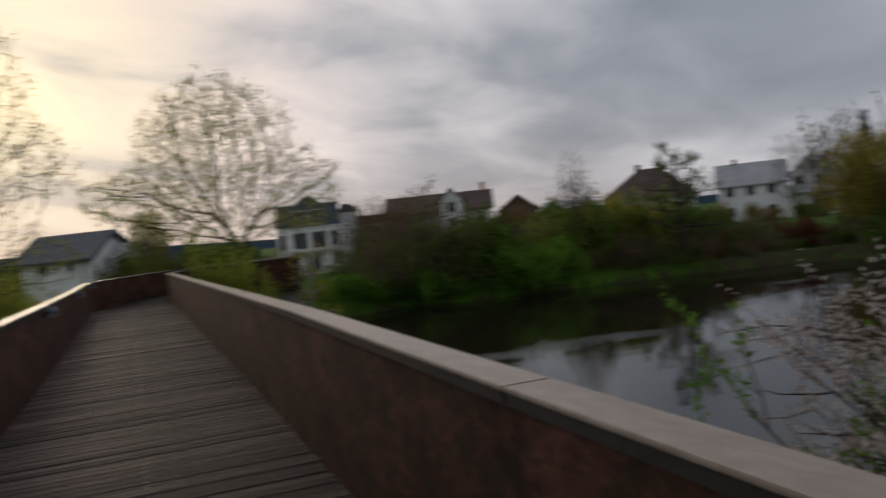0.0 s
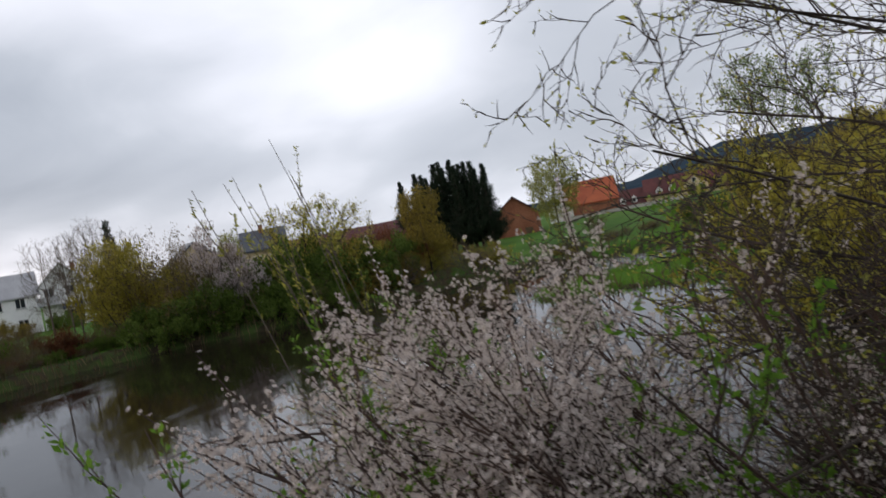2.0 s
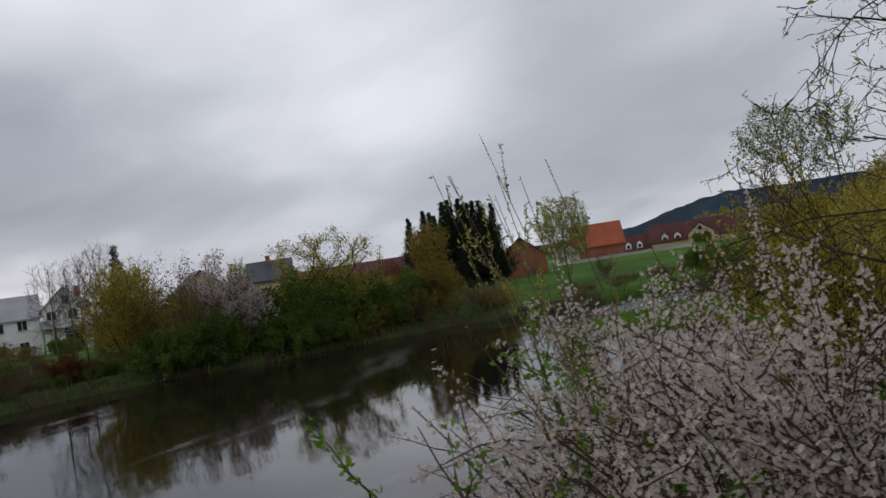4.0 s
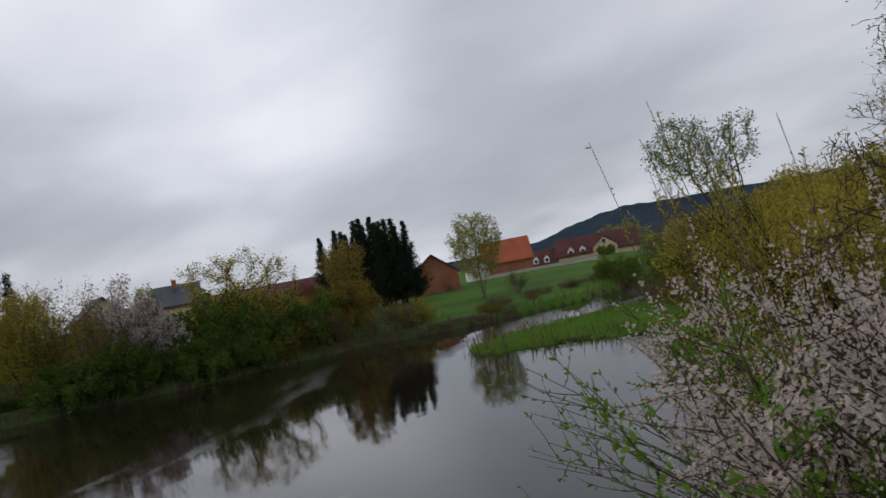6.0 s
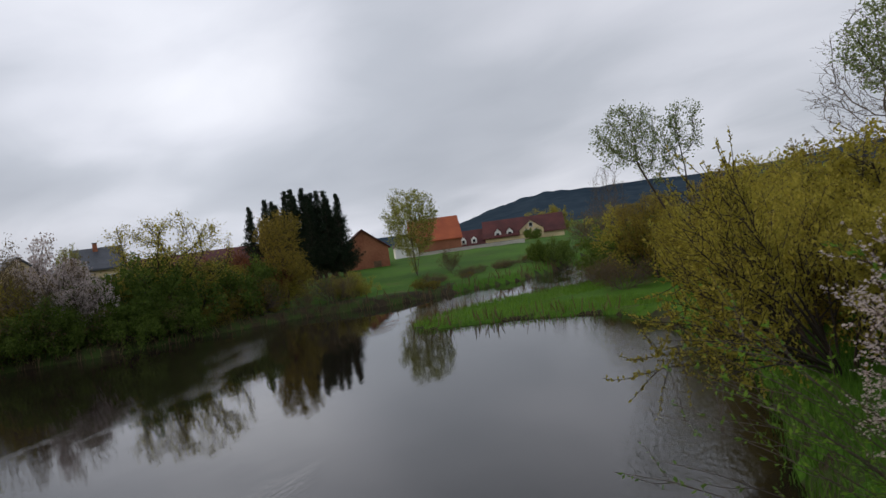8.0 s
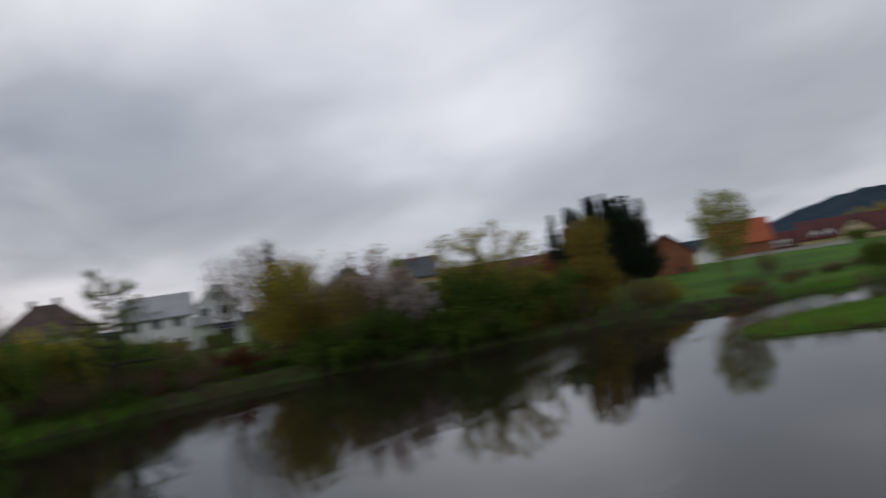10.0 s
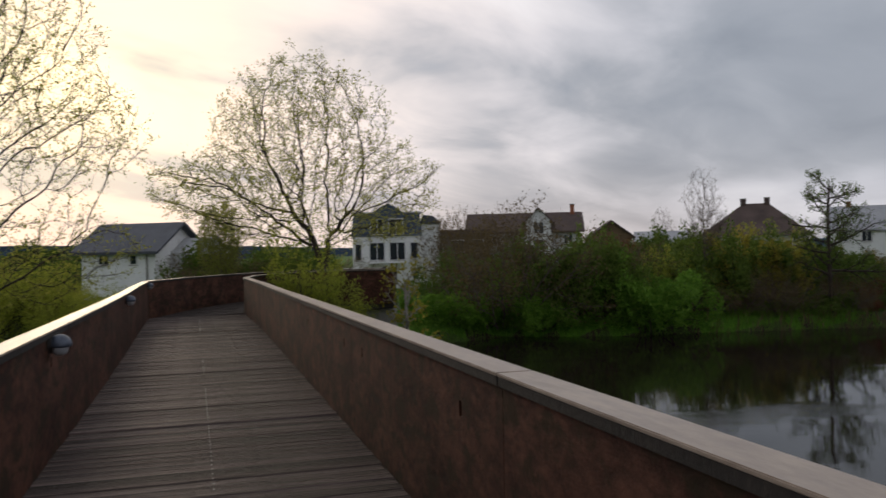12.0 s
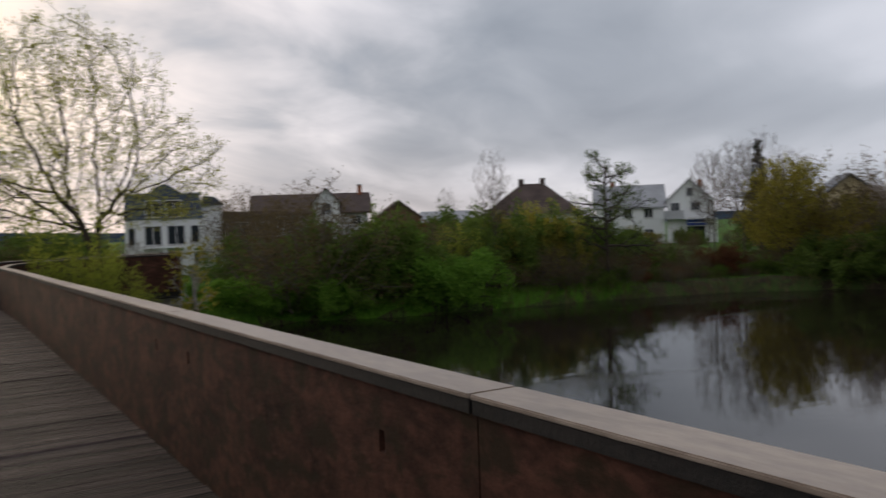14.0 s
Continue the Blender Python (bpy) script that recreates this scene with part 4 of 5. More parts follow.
def colonise(seed, lobes, trunk, step, kill, count, tip=0.008, power=2.4, shell=0.5, rise=0.06, gap=4.0):
    """A crown that grows into given lobes (centre, radii): limbs reach for points strewn through them, as thick as what they carry."""
    rng = np.random.RandomState(seed)
    goals = []
    for (c, r), n in zip(lobes, count):
        d = rng.normal(size=(n, 3))
        d /= np.linalg.norm(d, axis=1)[:, None]
        k = rng.uniform(0, 1, n) ** (1 / 3 * shell + 0.02)
        bump = 1 + 0.13 * np.sin(d[:, 0] * 5 + seed) * np.cos(d[:, 1] * 4 + d[:, 2] * 5)
        goals.append(np.array(c) + d * np.array(r) * (k * bump)[:, None])
    goals = np.concatenate(goals)
    pos, par = [], []
    for line in trunk:
        last = -1
        for a, b in zip(line, line[1:]):
            a, b = np.array(a, float), np.array(b, float)
            n = max(1, int(np.linalg.norm(b - a) / step))
            for i in range(n):
                pos.append(a + (b - a) * i / n)
                par.append(last)
                last = len(pos) - 1
        pos.append(np.array(line[-1], float))
        par.append(last)
    best = np.full(len(goals), 1e9)
    near = np.zeros(len(goals), int)
    fresh, alive = list(range(len(pos))), np.ones(len(goals), bool)
    for _ in range(90):
        if not fresh or not alive.any():
            break
        p = np.array([pos[i] for i in fresh])
        d = np.linalg.norm(goals[:, None, :] - p[None], axis=2)
        k = d.argmin(1)
        m = d[np.arange(len(goals)), k]
        closer = m < best
        best[closer] = m[closer]
        near[closer] = np.array(fresh)[k[closer]]
        alive &= best > kill
        fresh = []
        for i in np.unique(near[alive]):
            g = goals[alive & (near == i)]
            if np.linalg.norm(g - pos[i], axis=1).min() > gap and len(pos) > 4000:
                continue
            w = g - pos[i]
            w = (w / np.linalg.norm(w, axis=1)[:, None]).mean(0) + rng.normal(0, 0.16, 3) + np.array((0, 0, rise))
            w /= np.linalg.norm(w) + 1e-9
            pos.append(pos[i] + w * step)
            par.append(int(i))
            fresh.append(len(pos) - 1)
        if len(pos) > 9000:
            break
    n = len(pos)
    kids, load = [[] for _ in range(n)], np.zeros(n)
    for i in range(n - 1, -1, -1):
        if load[i] == 0:
            load[i] = tip ** power
        if par[i] >= 0:
            load[par[i]] += load[i]
            kids[par[i]].append(i)
    rad = load ** (1 / power)
    lines, pts, ways, todo = [], [], [], [i for i in range(n) if par[i] < 0]
    while todo:
        i = todo.pop()
        chain = [i] if par[i] < 0 else [par[i], i]
        while kids[chain[-1]]:
            nxt = sorted(kids[chain[-1]], key=lambda c: -rad[c])
            todo += nxt[1:]
            chain.append(nxt[0])
        if len(chain) > 1:
            r = [min(rad[c], rad[chain[min(1, len(chain) - 1)]]) for c in chain]
            r[-1] *= 0.5
            lines.append(([Vector(pos[c]) for c in chain], r, 7 if r[0] > 0.08 else 4 if r[0] > 0.03 else 3))
    for i in range(n):
        if par[i] >= 0 and rad[i] < tip * 2.6:
            w = pos[i] - pos[par[i]]
            pts.append(tuple(pos[i]))
            ways.append(tuple(w / (np.linalg.norm(w) + 1e-9)))
    return lines, pts, ways


def twigs(made, seed, each, reach, leaves, spread, size=0.004, wood=True):
    """Adds fine twigs at the thin ends of a colonised crown, and leaf places along them."""
    rng = random.Random(seed)
    lines, pts, ways = made
    out, dirs = [], []
    for p, w in zip(pts, ways):
        for _ in range(each):
            d = (Vector(w) + Vector([rng.gauss(0, 0.6) for _ in range(3)]) + Vector((0, 0, 0.15))).normalized()
            ln = reach * rng.uniform(0.5, 1.2)
            a = Vector(p)
            b = a + d * ln * 0.5 + Vector([rng.gauss(0, 0.05 * ln) for _ in range(3)])
            c = b + (d + Vector((0, 0, 0.12))).normalized() * ln * 0.5
            if wood:
                lines.append(([a, b, c], [size, size * 0.8, size * 0.4], 3))
            for _ in range(leaves):
                f = rng.uniform(0.1, 1.1)
                q = a.lerp(c, f)
                out.append((q.x + rng.gauss(0, spread), q.y + rng.gauss(0, spread), q.z + rng.gauss(0, spread)))
                dirs.append(tuple(d))
    return lines, out, dirs


KINDS = {}


def kind_round_tree():
    made = colonise(11, [((-1.0, 0, 9.6), (4.6, 5.0, 4.4)), ((-3.6, 0, 6.9), (5.0, 5.2, 2.2)), ((3.4, 0, 7.2), (2.9, 3.6, 2.6)), ((0.2, 0, 5.0), (5.6, 4.6, 1.0))], [[(0, 0, -0.3), (0.1, 0, 2.2), (0.3, 0.1, 4.4)], [(0.15, 0.05, 2.6), (-0.5, 0.1, 4.6)]],
                    0.42, 0.60, (1150, 700, 420, 300), 0.0125, 2.12, 0.75)
    made = twigs(made, 3, 3, 0.62, 7, 0.09, 0.006)
    return plant("leafing_tree", "broad round-crowned tree coming into spring leaf by the bridge", "tree", made, 0.11, LEAF_SPRING, BARK, 1)


def kind_old_willow():
    made = colonise(23, [((3.0, 0, 11.6), (4.8, 3.6, 4.8)), ((6.2, 0.3, 8.4), (3.0, 2.5, 2.4)), ((4.6, 0, 4.2), (4.4, 2.2, 1.9)), ((-2.0, 0, 9.0), (2.6, 2.5, 3.0))],
                    [[(0, 0, -0.4), (0.9, 0, 3.0), (2.2, 0, 6.7)], [(0.2, 0.1, 0.1), (2.2, 0.4, 1.6), (4.2, 0.2, 3.0)], [(0.1, -0.2, 0.0), (1.8, -0.7, 2.4), (3.4, -0.6, 3.9)]],
                    0.40, 0.60, (1300, 480, 560, 300), 0.012, 2.3, 0.75, 0.09)
    made = twigs(made, 4, 3, 0.65, 5, 0.06, 0.006)
    return plant("old_willow", "large leaning willow with dark limbs and sparse fresh leaves", "tree", made, 0.105, LEAF_SPRING, BARK, 2, 0.45)


def bush(seed, stems, kids, angles, lifts, leaves, spread, leafy=2, wood=2):
    return grow(seed, stems, (5, 3, 2, 2), kids, (0.62, 0.55, 0.5), angles, (0.12, 0.18, 0.2, 0.2), lifts, (0.15, 0.15, 0.1),
                sides=(5, 3, 3, 3), leafy=leafy, leaves=leaves, spread=spread, wood=wood)


def kind_green_shrub():
    made = bush(31, ring_stems(3, 12, 0.9, 64, 2.9, 0.05), (7, 5, 4), (48, 48, 48), (0.05, 0.03, 0.02, 0), 8, 0.13, 2, 1)
    return plant("green_shrub", "dense rounded green shrub on the river bank", "shrub", made, 0.14, LEAF_GREEN, BARK, 3, 0.7, group="shrubs on the river bank")


def kind_bright_shrub():
    made = bush(37, ring_stems(5, 12, 0.8, 66, 2.1, 0.035), (7, 5, 4), (45, 45, 45), (0.05, 0.03, 0.02, 0), 7, 0.10, 1, 1)
    return plant("bright_shrub", "fresh bright green shrub at the water's edge", "shrub", made, 0.12, LEAF_BRIGHT, BARK, 4, 0.7, group="shrubs on the river bank")


def kind_willow_mound():
    made = bush(41, ring_stems(7, 12, 1.0, 64, 3.6, 0.06), (8, 5, 4), (42, 42, 42), (0.04, 0.01, -0.05, -0.08), 8, 0.10, 2, 3)
    return plant("yellow_willow", "rounded yellow-green willow bush over the water", "shrub", made, 0.115, LEAF_WILLOW, BARK, 5, 0.6, group="yellow willows")


def kind_olive_mound():
    made = bush(43, ring_stems(8, 12, 1.0, 70, 3.4, 0.06), (8, 5, 4), (42, 44, 44), (0.03, 0.0, -0.06, -0.10), 8, 0.10, 2, 3)
    return plant("olive_willow", "wide olive-brown willow bush hanging to the water", "shrub", made, 0.115, LEAF_OLIVE, BARK, 6, 0.6, group="olive willows")


def kind_brown_shrub():
    made = bush(47, ring_stems(9, 14, 0.8, 55, 3.0, 0.04), (8, 6, 4), (38, 38, 38), (0.06, 0.04, 0.02, 0), 2, 0.08)
    return plant("brown_shrub", "twiggy brown shrub with few open leaves", "shrub", made, 0.09, LEAF_BROWN, BARK_GREY, 7, group="bare shrubs on the bank")


def kind_fresh_shrub():
    made = bush(57, ring_stems(14, 12, 0.7, 50, 3.2, 0.045), (8, 6, 4), (40, 40, 40), (0.06, 0.02, -0.02, 0), 4, 0.10)
    return plant("fresh_shrub", "loose yellow-green shrub in young leaf beside the bridge", "shrub", made, 0.11, LEAF_FRESH, BARK, 18, 0.6, group="fresh shrubs")


def kind_rust_shrub():
    made = bush(53, ring_stems(10, 12, 0.7, 50, 2.8, 0.04), (8, 5, 4), (40, 40, 40), (0.05, 0.03, 0.02, 0), 6, 0.1)
    return plant("rust_shrub", "rust-red budding shrub among the willows", "shrub", made, 0.12, LEAF_RUST, BARK_TWIG, 8)


def kind_bare_tree():
    made = colonise(59, [((0, 0, 5.6), (1.75, 1.75, 3.2))], [[(0, 0, -0.3), (0.05, 0, 2.5), (0, 0.05, 5.0)]], 0.26, 0.40, (800,), 0.009, 2.3, 0.7, 0.35)
    made = twigs(made, 5, 3, 0.45, 1, 0.03, 0.006)
    return plant("bare_tree", "slender upright tree with fine bare brown twigs", "tree", made, 0.06, LEAF_BROWN, BARK_GREY, 9, group="bare trees")


def kind_alder():
    made = grow(61, [((0, 0, -0.3), (0.02, 0.0, 1), 7.8, 0.17)], (8, 5, 4, 3), (20, 8, 5), (0.40, 0.5, 0.45), (78, 45, 42),
                (0.03, 0.10, 0.15, 0.2), (0.02, 0.04, 0.04, 0.03), (0.28, 0.2, 0.2), leafy=2, leaves=6, spread=0.08)
    return plant("alder", "dark alder with layered level branches at the waterside", "tree", made, 0.12, LEAF_GREEN, BARK, 10)


def kind_conifer():
    lines, pts, ways = [], [], []
    rng = random.Random(67)
    lines.append(([Vector((0, 0, z)) for z in (-0.3, 3, 6, 9.6)], [0.2, 0.15, 0.09, 0.01], 7))
    z = 0.5
    while z < 9.5:
        reach = 2.3 * (1 - (z / 9.75)) ** 1.1 * rng.uniform(0.6, 1.25) + 0.03
        for k in range(8):
            a = rng.uniform(0, 6.283)
            line = [Vector((0, 0, z)), Vector((math.cos(a) * reach * 0.5, math.sin(a) * reach * 0.5, z + reach * 0.18)),
                    Vector((math.cos(a) * reach, math.sin(a) * reach, z + reach * 0.40))]
            lines.append((line, [0.03, 0.02, 0.006], 3))
            for _ in range(int(10 + reach * 16)):
                f = rng.uniform(0.15, 1.05)
                q = line[0].lerp(line[1], f * 2) if f < 0.5 else line[1].lerp(line[2], f * 2 - 1)
                pts.append((q.x + rng.gauss(0, 0.09), q.y + rng.gauss(0, 0.09), q.z + rng.gauss(0, 0.09)))
                ways.append((math.cos(a) * 0.4, math.sin(a) * 0.4, 0.9))
        z += 0.17
    return plant("conifer", "tall narrow dark conifer in a close-planted clump", "tree", (lines, pts, ways), 0.16, LEAF_DARK, BARK, 11, 0.45, group="conifer clump")


def kind_pale_tree():
    made = colonise(71, [((0, 0, 6.4), (2.6, 2.6, 3.4)), ((0, 0, 3.6), (2.0, 2.0, 1.4))], [[(0, 0, -0.3), (0.1, 0, 2.6), (0.1, 0, 4.5)], [(0.05, 0, 0.2), (0.7, 0.4, 3.0)], [(0, 0, 0.2), (-0.7, -0.3, 3.0)]],
                    0.34, 0.55, (800, 150), 0.011, 2.3, 0.8, 0.2)
    made = twigs(made, 7, 3, 0.5, 10, 0.15, 0.006)
    return plant("pale_green_tree", "oval pale green tree in young leaf on the bank", "tree", made, 0.15, LEAF_PALE, BARK_GREY, 12, 0.6)


def kind_gnarled_tree():
    made = colonise(73, [((0, 0, 5.0), (3.8, 3.8, 2.6)), ((0.5, -1.5, 3.0), (3.0, 3.0, 1.2))], [[(0, 0, -0.3), (0.1, 0.1, 1.2), (-0.4, 0.1, 2.4)], [(0.1, 0.1, 1.0), (0.9, 0.3, 2.6)]],
                    0.40, 0.80, (520, 160), 0.020, 2.05, 0.9, 0.05)
    made = twigs(made, 6, 4, 0.6, 8, 0.13, 0.008)
    return plant("gnarled_willow", "gnarled willow with crooked dark limbs and yellow-green leaves", "tree", made, 0.12, LEAF_WILLOW, BARK, 13, 0.55)


def kind_blossom_tree():
    made = grow(79, ring_stems(12, 5, 0.3, 22, 4.8, 0.09), (6, 5, 4, 3), (9, 7, 5), (0.5, 0.5, 0.5), (40, 38, 38),
                (0.08, 0.14, 0.18, 0.2), (0.05, 0.05, 0.03, 0.0), (0.2, 0.2, 0.2), leafy=2, leaves=5, spread=0.09, wood=2)
    return plant("blossoming_tree", "pale pinkish blossoming tree on the far bank", "tree", made, 0.11, PETAL_PINK, BARK_GREY, 14, 0.8)


def kind_bank_tree():
    made = colonise(113, [((-0.9, 0, 6.4), (2.0, 2.0, 1.7)), ((1.2, 0.6, 6.0), (1.9, 1.9, 1.5)), ((-2.0, -0.4, 4.0), (1.7, 1.9, 1.3)), ((2.2, 0.2, 3.7), (1.6, 1.8, 1.2)), ((0.2, -0.8, 2.6), (2.3, 2.0, 0.9))],
                    [[(0, 0, -0.3), (0.2, 0, 1.6), (-0.3, 0.1, 3.6)], [(0.1, 0, 0.8), (0.9, 0.2, 2.6)]], 0.34, 0.62, (330, 300, 240, 220, 180), 0.014, 2.15, 0.85, 0.02)
    made = twigs(made, 9, 4, 0.5, 10, 0.12, 0.007)
    return plant("bank_willow", "willow tree with lobed olive-yellow crown and dark trunk", "tree", made, 0.13, LEAF_OLIVE, BARK, 19, 0.55, group="willow trees on the bank")


def kind_weeping_tree():
    made = colonise(127, [((0, 0, 4.6), (2.4, 2.4, 2.0)), ((-1.4, 0.3, 3.0), (1.9, 2.0, 1.6)), ((1.7, -0.2, 2.7), (1.8, 2.0, 1.5))],
                    [[(0, 0, -0.3), (0.3, 0, 1.2), (0.1, 0.2, 2.8)], [(0.1, 0.1, 0.3), (-0.8, 0.2, 1.8)]], 0.32, 0.60, (420, 260, 240), 0.012, 2.2, 0.7, -0.02)
    made = twigs(made, 10, 4, 0.55, 11, 0.10, 0.006)
    return plant("leaning_willow", "yellow-green willow with hanging twigs and a leaning trunk", "tree", made, 0.12, LEAF_WILLOW, BARK, 20, 0.5, group="willow trees on the bank")


def kind_silver_tree():
    made = colonise(83, [((-2.3, 0, 7.9), (1.9, 1.5, 1.6)), ((0.6, 0.3, 8.0), (1.1, 1.0, 1.5)), ((-0.8, 0.2, 6.6), (1.4, 1.0, 0.9))],
                    [[(0, 0, -0.3), (-0.5, 0, 3.4), (-1.9, 0, 6.4)], [(0, 0, 0.6), (0.5, 0.1, 4.2), (0.5, 0.2, 6.2)]], 0.28, 0.42, (420, 180, 160), 0.010, 2.3, 0.75, 0.12)
    made = twigs(made, 8, 3, 0.45, 9, 0.10, 0.005)
    return plant("tall_willow", "tall thin leaning willow with pale silvery green tops", "tree", made, 0.12, LEAF_SILVER, BARK, 15, 0.5)


def kind_spruce():
    lines, pts, ways = [], [], []
    rng = random.Random(89)
    lines.append(([Vector((0, 0, z)) for z in (-0.3, 3, 6, 10)], [0.2, 0.15, 0.09, 0.01], 7))
    z = 0.8
    while z < 9.8:
        reach = 2.1 * (1 - z / 10.1) * rng.uniform(0.75, 1.15) + 0.1
        for k in range(9):
            a = rng.uniform(0, 6.283)
            line = [Vector((0, 0, z)), Vector((math.cos(a) * reach * 0.6, math.sin(a) * reach * 0.6, z - reach * 0.08)),
                    Vector((math.cos(a) * reach, math.sin(a) * reach, z + reach * 0.06))]
            lines.append((line, [0.03, 0.02, 0.006], 3))
            for _ in range(int(5 + reach * 16)):
                f = rng.uniform(0.2, 1.05)
                q = line[0].lerp(line[1], f * 2) if f < 0.5 else line[1].lerp(line[2], f * 2 - 1)
                pts.append((q.x + rng.gauss(0, 0.08), q.y + rng.gauss(0, 0.08), q.z + rng.gauss(0, 0.05)))
                ways.append((math.cos(a), math.sin(a), -0.1))
        z += 0.27
    return plant("spruce", "dark pointed spruce tree behind the bank", "tree", (lines, pts, ways), 0.24, LEAF_DARK, BARK, 16, 0.4)


def kind_young_tree():
    made = grow(97, [((0, 0, -0.3), (0.01, 0.0, 1), 3.6, 0.085)], (6, 4, 3, 2), (9, 5, 3), (0.36, 0.5, 0.5), (50, 45, 40),
                (0.03, 0.15, 0.2, 0.2), (0.02, 0.02, 0.0, 0.0), (0.45, 0.2, 0.2), leafy=2, leaves=3, spread=0.06)
    return plant("young_tree", "slender young tree with a pale trunk and yellow leaves", "tree", made, 0.12, LEAF_WILLOW, BARK_PALE, 17, 0.55)


MAKERS = {"round": kind_round_tree, "oldwillow": kind_old_willow, "green": kind_green_shrub, "bright": kind_bright_shrub, "yellow": kind_willow_mound,
          "olive": kind_olive_mound, "brown": kind_brown_shrub, "rust": kind_rust_shrub, "bare": kind_bare_tree, "alder": kind_alder,
          "conifer": kind_conifer, "pale": kind_pale_tree, "gnarled": kind_gnarled_tree, "blossom": kind_blossom_tree, "silver": kind_silver_tree,
          "spruce": kind_spruce, "bank": kind_bank_tree, "weeping": kind_weeping_tree, "fresh": kind_fresh_shrub, "young": kind_young_tree}


def put(kind, x, y, top, wide=1.0, turn=0.0, foot=None):
    """Plants one of a kind with its top at the height top; wide stretches its crown sideways."""
    z = (z_at(x, y) - 0.05) if foot is None else foot
    if kind not in KINDS:
        ob = MAKERS[kind]()
        s = (top - z) / ob["native"]
        KINDS[kind] = (ob, ob["native"], s, s * wide)
        ob.matrix_world = pose(x, y, z, 0, 0, turn) @ Matrix.Diagonal((s * wide, s * wide, s, 1))
        return ob
    ob, native, s0, w0 = KINDS[kind]
    s = (top - z) / native
    return copy_thing(ob, pose(x, y, z, 0, 0, turn) @ Matrix.Diagonal((s * wide / w0, s * wide / w0, s / s0, 1)))


# by the far bridge end and the left meadow
put("round", 5.9, 57.0, 12.0, 1.02, 0)
put("fresh", 3.3, 43.0, 2.6, 0.45, 40)
put("fresh", 4.6, 44.0, 0.6, 0.6, 140)
put("young", 7.3, 45.0, 1.2, 1.0, 0)
put("oldwillow", -10.6, 44.5, 13.8, 1.0, 0)
put("fresh", -10.0, 53.0, 2.6, 1.3, 90)
put("fresh", -7.2, 52.0, 1.4, 1.1, 200)
put("fresh", -15.0, 56.0, 2.0, 1.2, 20)
put("green", -12.8, 46.0, -0.9, 1.0, 50)
put("pale", 0.8, 62.0, 4.6, 0.7, 0)
put("fresh", -8.6, 49.5, 1.8, 0.9, 10)
put("fresh", -9.4, 47.6, 3.0, 0.8, 300)
put("fresh", -12.2, 49.0, 3.2, 1.1, 130)
put("fresh", -5.6, 49.0, 0.1, 0.9, 250)
put("fresh", -16.0, 50.0, 3.0, 1.2, 70)
put("bare", 1.2, 66.0, 5.2, 1.2, 90)
put("brown", 0.6, 64.0, 2.4, 1.0, 0)
put("green", 2.4, 67.0, 2.0, 1.0, 40)
for x, y, top in ((-3.2, 64.0, -0.2), (-5.6, 63.0, 0.1), (-7.8, 62.0, 0.3), (-1.0, 65.0, 0.2), (1.8, 61.0, 0.4)):
    put("fresh", x, y, top, 1.2, x * 40)
for k in range(11):
    put("brown" if k % 3 else "green", -42.0 + k * 3.6, 88.0 + 3.0 * math.sin(k * 1.7), 1.4 + 1.3 * math.sin(k * 2.3), 1.3, 50 * k)
put("spruce", -21.7, 80.4, 5.2, 1.0, 0)
put("brown", -24.0, 78.0, 2.2, 1.4, 30)
put("brown", -17.5, 80.0, 2.6, 1.3, 80)
put("green", -12.0, 78.0, 1.2, 1.3, 10)
put("green", 3.5, 72.0, 1.8, 1.3, 70)
put("brown", 8.0, 76.0, 2.4, 1.2, 70)
# far bank, before the houses
put("brown", 14.8, 54.2, 4.3, 0.85, 0)
put("bright", 11.0, 56.3, -0.5, 1.0, 80)
put("bright", 16.4, 53.2, -0.7, 1.0, 10)
put("bright", 21.8, 51.2, 0.7, 0.9, 120)
put("green", 17.8, 54.4, 2.1, 0.62, 0)
put("green", 20.6, 53.4, 1.7, 0.6, 130)
put("fresh", 24.6, 54.4, 1.6, 0.6, 50)
put("bare", 27.2, 54.5, 6.1, 0.75, 0)
put("bare", 27.9, 55.2, 4.7, 0.7, 70)
put("brown", 23.0, 56.0, 2.4, 1.0, 200)
put("green", 29.0, 54.6, 2.2, 0.65, 220)
put("yellow", 30.2, 54.4, 2.6, 0.7, 100)
put("brown", 29.6, 51.2, 0.6, 0.9, 20)
put("fresh", 34.6, 57.5, 3.0, 0.8, 20)
put("green", 37.4, 55.5, 1.2, 0.9, 100)
put("brown", 40.0, 53.5, 0.4, 0.9, 160)
put("brown", 42.5, 54.0, 0.9, 0.8, 200)
put("brown", 33.6, 50.6, 0.2, 0.9, 75)
put("alder", 32.4, 50.6, 5.5, 0.85, 0)
put("brown", 36.4, 49.4, -1.0, 1.0, 140)
for k in range(9):
    put("green" if k % 3 else "rust", 34.5 + k * 1.25, 52.0 - k * 0.35, -1.75 + 0.12 * (k % 4), 1.5, 47 * k)
for k in range(7):
    put("brown", 37.0 + k * 2.2, 56.0 - k * 0.6, -1.5 + 0.1 * (k % 3), 1.5, 67 * k)
put("rust", 27.2, 68.5, 2.3, 1.0, 0)
put("brown", 25.6, 84.0, 6.4, 0.85, 0)
put("brown", 20.8, 80.0, 5.0, 0.7, 60)
put("bare", 52.0, 99.0, 6.2, 0.9, 10)
